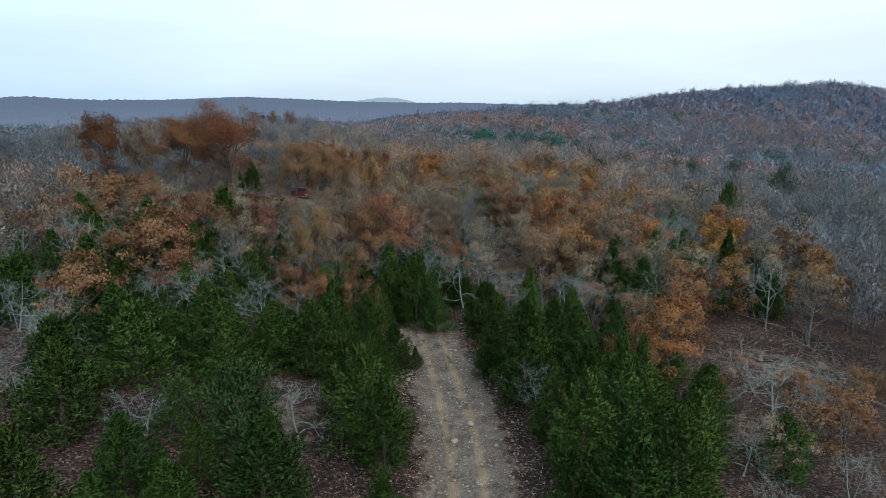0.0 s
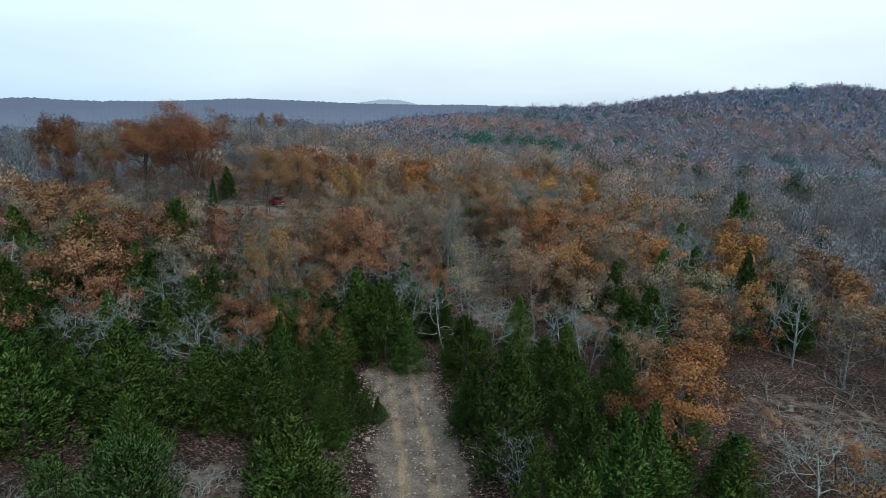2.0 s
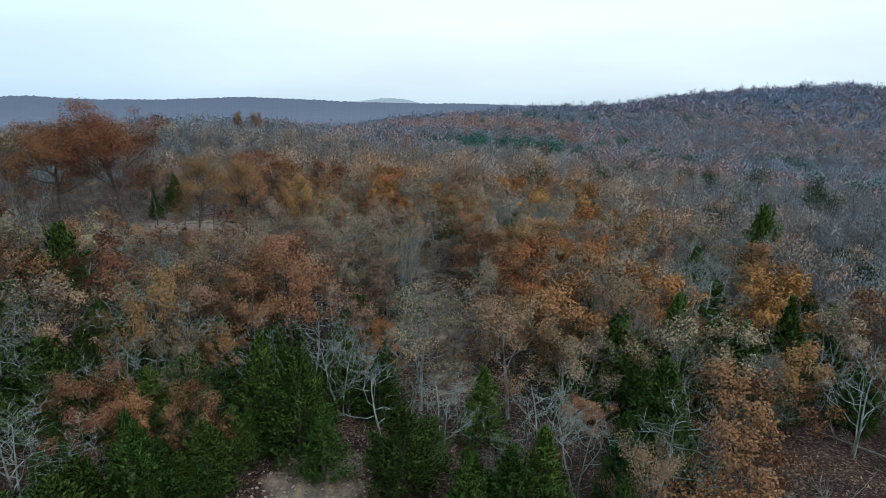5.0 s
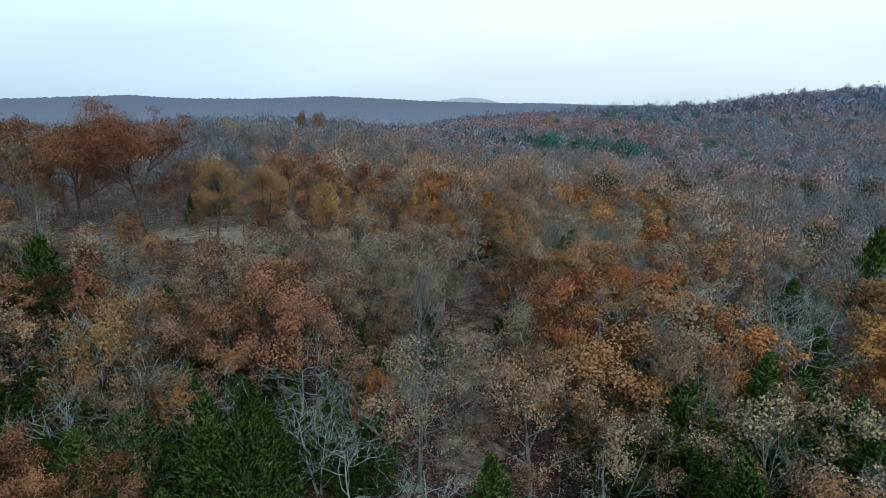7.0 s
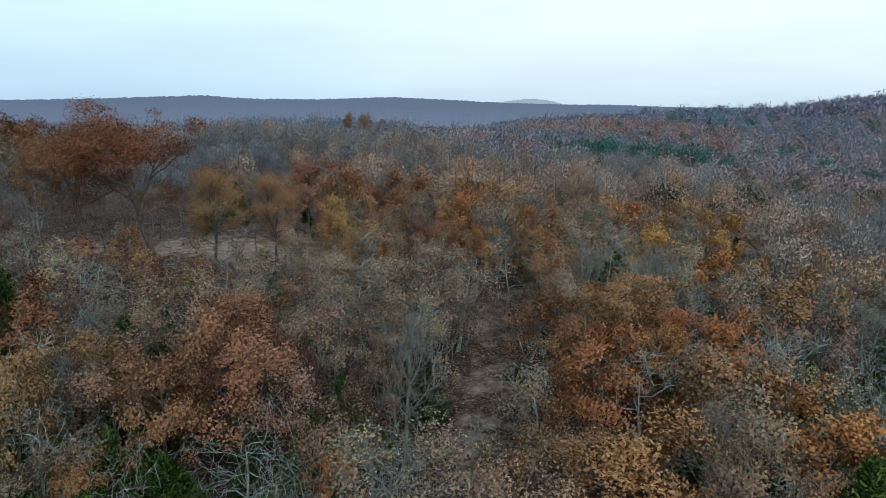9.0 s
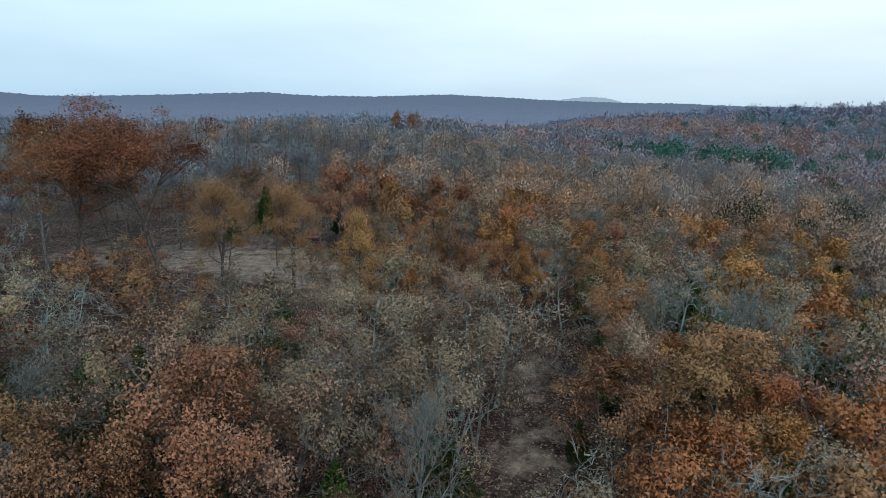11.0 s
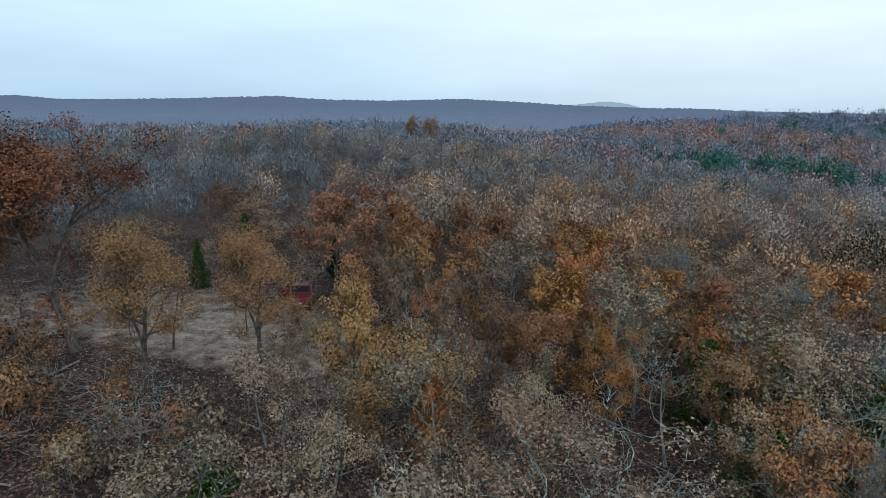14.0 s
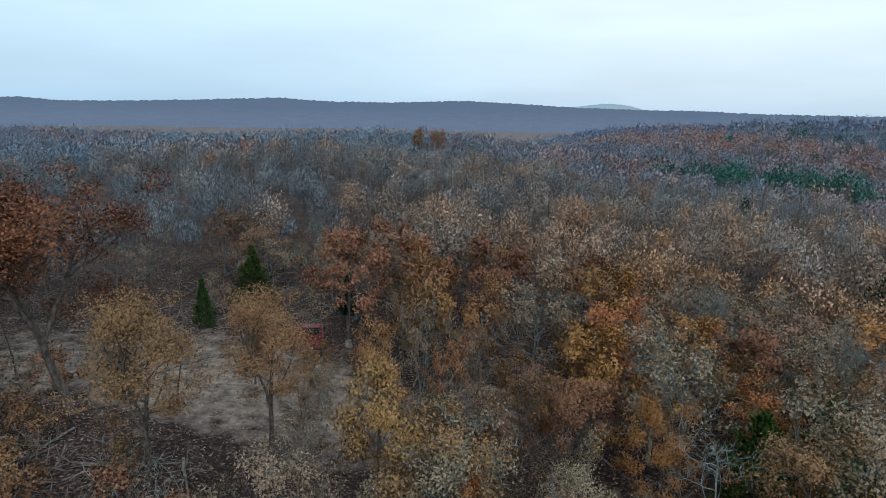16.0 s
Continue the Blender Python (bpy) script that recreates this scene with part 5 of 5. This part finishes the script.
def pickup(x, y, turn):
    RED = plain_mat("red_car_paint", (0.12, 0.012, 0.016), 0.45, 0.0, 0.3)
    BLACK = plain_mat("black_rubber", (0.018, 0.018, 0.018), 0.85)
    GLASS = plain_mat("dark_car_glass", (0.02, 0.025, 0.03), 0.08)
    STEEL = plain_mat("bumper_steel", (0.45, 0.45, 0.46), 0.35, 0.9)
    LAMP = plain_mat("red_lamp_glass", (0.35, 0.01, 0.01), 0.2)
    PLATE = plain_mat("plate_white", (0.6, 0.6, 0.58), 0.5)
    root = new("pickup_truck")
    tagged(root, "red compact pickup parked on the leaf-strewn log landing", "pickup truck")
    body = ((-2.35, 0.48), (-1.95, 0.42), (-1.85, 0.75), (-1.62, 0.86), (-1.30, 0.86), (-1.08, 0.72), (-1.02, 0.40), (0.85, 0.40), (0.92, 0.72), (1.12, 0.86), (1.46, 0.86), (1.68, 0.72), (1.76, 0.42), (2.35, 0.45), (2.40, 0.85), (2.25, 0.98), (0.95, 1.06), (0.95, 1.08), (-0.55, 1.08), (-0.55, 1.06), (-2.38, 1.06))

    def sides(bm):
        side_profile(bm, body, -0.87, -0.78)
        side_profile(bm, body, 0.78, 0.87)
        side_profile(bm, ((0.80, 0.45), (2.34, 0.45), (2.38, 0.85), (2.24, 0.96), (0.92, 1.05), (0.80, 1.05)), -0.79, 0.79)
        box_bm(bm, -0.79, 0.79, -0.62, -0.55, 0.5, 1.07)
        box_bm(bm, -0.79, 0.79, -2.3, 0.85, 0.46, 0.60)
    bm_part("body", sides, RED, root, "glossy red body panels", 0.012)
    bm_part("tailgate", lambda bm: box_bm(bm, -0.78, 0.78, -2.40, -2.33, 0.56, 1.06), RED, root, "red tailgate", 0.012)

    def roof(bm):
        side_profile(bm, ((-0.50, 1.60), (-0.40, 1.66), (0.30, 1.66), (0.45, 1.60)), -0.68, 0.68)
        for s in (-1, 1):
            side_profile(bm, ((-0.56, 1.07), (-0.46, 1.07), (-0.38, 1.62), (-0.48, 1.62)), s * 0.74, s * 0.66)
            side_profile(bm, ((0.22, 1.07), (0.30, 1.07), (0.26, 1.62), (0.18, 1.62)), s * 0.74, s * 0.66)
            side_profile(bm, ((0.88, 1.06), (0.97, 1.06), (0.45, 1.62), (0.36, 1.62)), s * 0.74, s * 0.66)
    bm_part("cab", roof, RED, root, "red cab roof and pillars", 0.01)
    bm_part("rear_window", lambda bm: side_profile(bm, ((-0.53, 1.08), (-0.51, 1.08), (-0.44, 1.61), (-0.46, 1.61)), -0.66, 0.66), GLASS, root)
    bm_part("windscreen", lambda bm: side_profile(bm, ((0.92, 1.06), (0.94, 1.06), (0.42, 1.61), (0.40, 1.61)), -0.66, 0.66), GLASS, root)
    bm_part("side_window", lambda bm: side_profile(bm, ((-0.42, 1.09), (0.84, 1.09), (0.40, 1.59), (-0.36, 1.59)), 0.69, 0.70), GLASS, root)
    bm_part("rear_bumper", lambda bm: box_bm(bm, -0.85, 0.85, -2.52, -2.40, 0.42, 0.56), STEEL, root, "steel rear bumper", 0.015)
    bm_part("front_bumper", lambda bm: box_bm(bm, -0.86, 0.86, 2.38, 2.50, 0.42, 0.60), STEEL, root, "", 0.015)
    bm_part("number_plate", lambda bm: box_bm(bm, -0.15, 0.15, -2.425, -2.412, 0.66, 0.80), PLATE, root)
    for s in (-1, 1):
        bm_part("tail_light", lambda bm: box_bm(bm, s * 0.815 - 0.05, s * 0.815 + 0.05, -2.42, -2.36, 0.70, 0.98), LAMP, root, "red tail light", 0.008)
        bm_part("wing_mirror", lambda bm: box_bm(bm, s * 0.98 - 0.08, s * 0.98 + 0.08, 0.68, 0.76, 1.08, 1.24), BLACK, root, "", 0.01)
        for wy in (-1.46, 1.29):
            def tyre(bm):
                r = bmesh.ops.create_cone(bm, segments=24, radius1=0.34, radius2=0.34, depth=0.22, cap_ends=True)
                bmesh.ops.rotate(bm, verts=r["verts"], cent=(0, 0, 0), matrix=Matrix.Rotation(radians(90), 3, "Y"))
                bmesh.ops.translate(bm, verts=r["verts"], vec=(s * 0.76, wy, 0.34))
            w = bm_part("wheel", tyre, BLACK, root, "black tyre", 0.02)

            def rim(bm):
                r = bmesh.ops.create_cone(bm, segments=20, radius1=0.20, radius2=0.16, depth=0.04, cap_ends=True)
                bmesh.ops.rotate(bm, verts=r["verts"], cent=(0, 0, 0), matrix=Matrix.Rotation(radians(90 * s), 3, "Y"))
                bmesh.ops.translate(bm, verts=r["verts"], vec=(s * 0.88, wy, 0.34))
            bm_part("rim", rim, STEEL, w, "steel rim")
    # the open driver's door
    def door(bm):
        side_profile(bm, ((0, 0.45), (1.05, 0.45), (1.05, 1.06), (0, 1.06)), -0.05, 0.0)
        side_profile(bm, ((1.0, 1.06), (1.05, 1.06), (0.96, 1.58), (0.91, 1.58)), -0.05, 0.0)
        side_profile(bm, ((0.35, 1.55), (0.95, 1.55), (0.93, 1.60), (0.37, 1.60)), -0.05, 0.0)
        side_profile(bm, ((0.0, 1.06), (0.06, 1.06), (0.41, 1.60), (0.35, 1.60)), -0.05, 0.0)
    d = bm_part("door", door, RED, root, "open driver's door", 0.006)
    d.matrix_basis = pose(-0.87, 0.82, 0, 0, 0, 128)
    root.matrix_basis = pose(x, y, float(land(x, y)) - 0.03, 0, 0, turn)


pickup(-24.2, 106.2, 30)


# ---------------------------------------------------------------- felled wood, stones and leaves on the ground
def fallen_branch(kind, seed, length, label):
    """A lying limb with broken side branches."""
    rng = np.random.default_rng(seed)
    main = curve_out((-length / 2, 0, 0.10), (1, 0.1, 0.03), length, 6, rng, 0.0, 0.16)
    main[:, 2] = np.abs(main[:, 2] - 0.1) + 0.08
    strokes = [(main, 0.07 * np.linspace(1, 0.3, 6), 6)]
    for _ in range(9):
        o = main[rng.integers(1, 6)]
        d = np.array([rng.uniform(0.2, 1), rng.normal(0, 0.9), rng.uniform(0.0, 0.8)])
        bp = curve_out(o, d, length * rng.uniform(0.2, 0.45), 4, rng, 0.0, 0.25)
        strokes.append((bp, 0.03 * np.linspace(1, 0.3, 4), 4))
        for _ in range(3):
            tp = curve_out(bp[rng.integers(1, 4)], d + rng.normal(0, 0.7, 3), length * 0.15, 3, rng, 0.0, 0.25)
            strokes.append((tp, 0.014 * np.linspace(1, 0.4, 3), 3))
    v, f = tubes(strokes)
    thing(kind, "fallen_branch", label, "branch", "felled wood", [("limb", make_mesh("limb", v, f, [DEADWOOD], smooth=True), "")])


def stump(kind):
    rng = np.random.default_rng(90)
    v, f = tubes([(np.array([(0, 0, -0.2), (0, 0, 0.05), (0, 0, 0.25), (0.01, 0, 0.42), (0, 0, 0.421)]), np.array([0.36, 0.28, 0.22, 0.21, 0.002]), 12)])
    v[:, :2] += rng.normal(0, 0.012, (len(v), 2))
    thing(kind, "tree_stump", "low cut tree stump among fallen leaves", "stump", "felled wood", [("stump_wood", make_mesh("stump_wood", v, f, [DEADWOOD], smooth=False), "")])


def boulder(kind):
    rng = np.random.default_rng(91)
    bm = bmesh.new()
    bmesh.ops.create_icosphere(bm, subdivisions=2, radius=0.3)
    for v in bm.verts:
        v.co *= 0.8 + 0.35 * noise.noise(v.co * 4) + rng.uniform(-0.03, 0.03)
        v.co.z *= 0.6
    me = bpy.data.meshes.new("rock")
    bm.to_mesh(me)
    bm.free()
    me.materials.append(STONE)
    thing(kind, "rock", "pale loose field stone beside the dirt track", "stone", "track stones", [("stone_body", me, "")])


def scatter_wood():
    rng = np.random.default_rng(19)
    fallen_branch("limb_a", 51, 3.6, "bleached fallen branch on the leaf litter")
    fallen_branch("limb_b", 52, 4.6, "bleached fallen branch on the leaf litter")
    stump("stump")
    boulder("rock")
    zones = ((-24, 84, 8, 3.5, 20), (-40, 104, 14, 7, 22), (-14, 108, 6, 7, 12), (-8, 100, 6, 3, 8), (28, 46, 7, 5, 14), (8, 73, 1.6, 8, 7), (4.5, 88, 2, 5, 6), (-34, 118, 12, 9, 18), (31, 54, 5, 3, 6))
    for cx, cy, sx, sy, n in zones:
        for _ in range(n):
            x, y = cx + rng.normal(0, 0.6) * sx, cy + rng.normal(0, 0.6) * sy
            s = rng.uniform(0.55, 1.25)
            plant("limb_a" if rng.random() < 0.5 else "limb_b", float(x), float(y), s, s, float(rng.uniform(0, 360)))
    for x, y in ((-27, 96), (-19, 99), (-33, 100), (-10, 104), (-22, 108), (26, 48), (31, 45), (7.8, 74), (-37, 96), (-13, 100)):
        plant("stump", x, y, rng.uniform(0.8, 1.2), None, float(rng.uniform(0, 360)))
    for x, y, s in ((1.75, 35.9, 0.9), (0.7, 33.6, 0.8), (2.6, 38.6, 0.6), (-2.6, 42.6, 0.7), (3.1, 33.0, 0.5), (-3.6, 45.4, 0.7), (-2.9, 28.6, 0.6), (-5.0, 45.6, 0.6), (2.9, 43.5, 0.7), (1.0, 47.0, 0.5)):
        plant("rock", x, y, s, None, s * 400 % 360)
    # heaps of thin slash
    strokes = []
    for cx, cy, sx, sy, n in ((-24, 84, 9, 2.5, 170), (-42, 106, 14, 8, 330), (-13, 109, 6, 6, 130), (-34, 122, 16, 9, 260), (29, 47, 7, 5, 120), (-55, 125, 16, 16, 260), (-8, 102, 7, 2.5, 70)):
        for _ in range(n):
            x, y = cx + rng.normal(0, 0.6) * sx, cy + rng.normal(0, 0.6) * sy
            z = float(land(x, y)) + rng.uniform(0.03, 0.45)
            strokes.append((curve_out((x, y, z), (rng.normal(), rng.normal(), rng.normal() * 0.25), rng.uniform(0.8, 2.8), 3, rng, 0, 0.2), rng.uniform(0.015, 0.045) * np.array([1, 0.8, 0.4]), 3))
    v, f = tubes(strokes)
    tagged(new("brushwood", make_mesh("brushwood", v, f, [DEADWOOD])), "tangled dead brushwood strewn over the cut ground", "brushwood", kind="stuff")


def scatter_small():
    rng = np.random.default_rng(29)
    # loose stones
    t = (1 + 5 ** 0.5) / 2
    ico = np.array([(-1, t, 0), (1, t, 0), (-1, -t, 0), (1, -t, 0), (0, -1, t), (0, 1, t), (0, -1, -t), (0, 1, -t), (t, 0, -1), (t, 0, 1), (-t, 0, -1), (-t, 0, 1)]) / 1.9
    tri = np.array([(0, 11, 5), (0, 5, 1), (0, 1, 7), (0, 7, 10), (0, 10, 11), (1, 5, 9), (5, 11, 4), (11, 10, 2), (10, 7, 6), (7, 1, 8), (3, 9, 4), (3, 4, 2), (3, 2, 6), (3, 6, 8), (3, 8, 9), (4, 9, 5), (2, 4, 11), (6, 2, 10), (8, 6, 7), (9, 8, 1)])
    n = 1500
    y = rng.uniform(20, 53, n)
    x = track_x(y) + rng.normal(0, 1.9, n)
    g = 420
    x[:g], y[:g] = -3.9 + rng.normal(0, 1.0, g), 45.3 + rng.normal(0, 2.2, g)
    s = 0.035 + 0.05 * rng.random(n) ** 3 + 0.02 * (np.arange(n) < g)
    v = ico[None] * s[:, None, None] * rng.uniform(0.7, 1.3, (n, 12, 1)) * np.array([1.2, 1, 0.6])
    v += np.stack([x, y, land(x, y) + 0.0], -1)[:, None]
    f = (tri[None] + 12 * np.arange(n)[:, None, None]).reshape(-1, 3)
    tagged(new("gravel", make_mesh("gravel", v.reshape(-1, 3), f, [STONE])), "loose pale stones along the dirt track", "gravel", kind="stuff")
    # fallen leaves lying on the open ground
    n = 16000
    c = np.concatenate([np.stack([rng.normal(0.5, 4.5, 5000), rng.uniform(20, 56, 5000)], -1), np.stack([rng.normal(-22, 13, 6000), rng.normal(98, 9, 6000)], -1),
                        np.stack([rng.normal(7, 3, 3000), rng.uniform(56, 95, 3000)], -1), np.stack([rng.normal(28, 7, 2000), rng.normal(47, 5, 2000)], -1)])
    r = np.abs(c[:, 0] - track_x(c[:, 1]))
    c = c[(r > 1.6) | (c[:, 1] > 52) | (rng.random(len(c)) < 0.15)]
    p3 = np.stack([c[:, 0], c[:, 1], land(c[:, 0], c[:, 1]) + rng.uniform(0.02, 0.07, len(c))], -1)
    v, f = leaf_blades(p3, 0.17, 0.11, rng, face=np.tile((0, 0, 1.0), (len(c), 1)), loose=0.35)
    tagged(new("fallen_leaves", make_mesh("fallen_leaves", v, f, [TAN])), "dry brown leaves lying on the open ground", "leaves", kind="stuff")


def saplings():
    rng = np.random.default_rng(39)
    for _ in range(70):
        x, y = rng.uniform(-44, 10), rng.uniform(58, 120)
        if lane(x, y) > 0.5 or (x - 8) ** 2 < 4:
            continue
        plant("sapling_a", float(x), float(y), rng.uniform(0.7, 1.3), None, float(rng.uniform(0, 360)))
    for x, y, s in ((-25.4, 83.2, 1.1), (-30.2, 85.6, 1.2), (-33, 92, 1.2), (-31.5, 82, 1.3), (-6, 57, 1.0), (26, 37, 1.0), (22, 33.6, 1.2), (-20.4, 100.6, 0.8), (-17, 84, 0.9), (14, 41, 1.0), (-12, 34, 0.8), (-27.5, 82.4, 1.0), (-23.0, 81.0, 1.2), (-20.0, 84.2, 0.9), (-28.6, 86.4, 0.9), (-22.4, 86.2, 0.7), (-18.6, 80.6, 1.0), (-33.4, 86.0, 1.2), (-21.9, 104.0, 0.6)):
        plant("shrub_a", x, y, s, None, x * 50 % 360)


scatter_wood()
saplings()
scatter_small()

for root, used in PROTOS.values():
    if not used:
        for ob in (*root.children_recursive, root):
            bpy.data.objects.remove(ob)
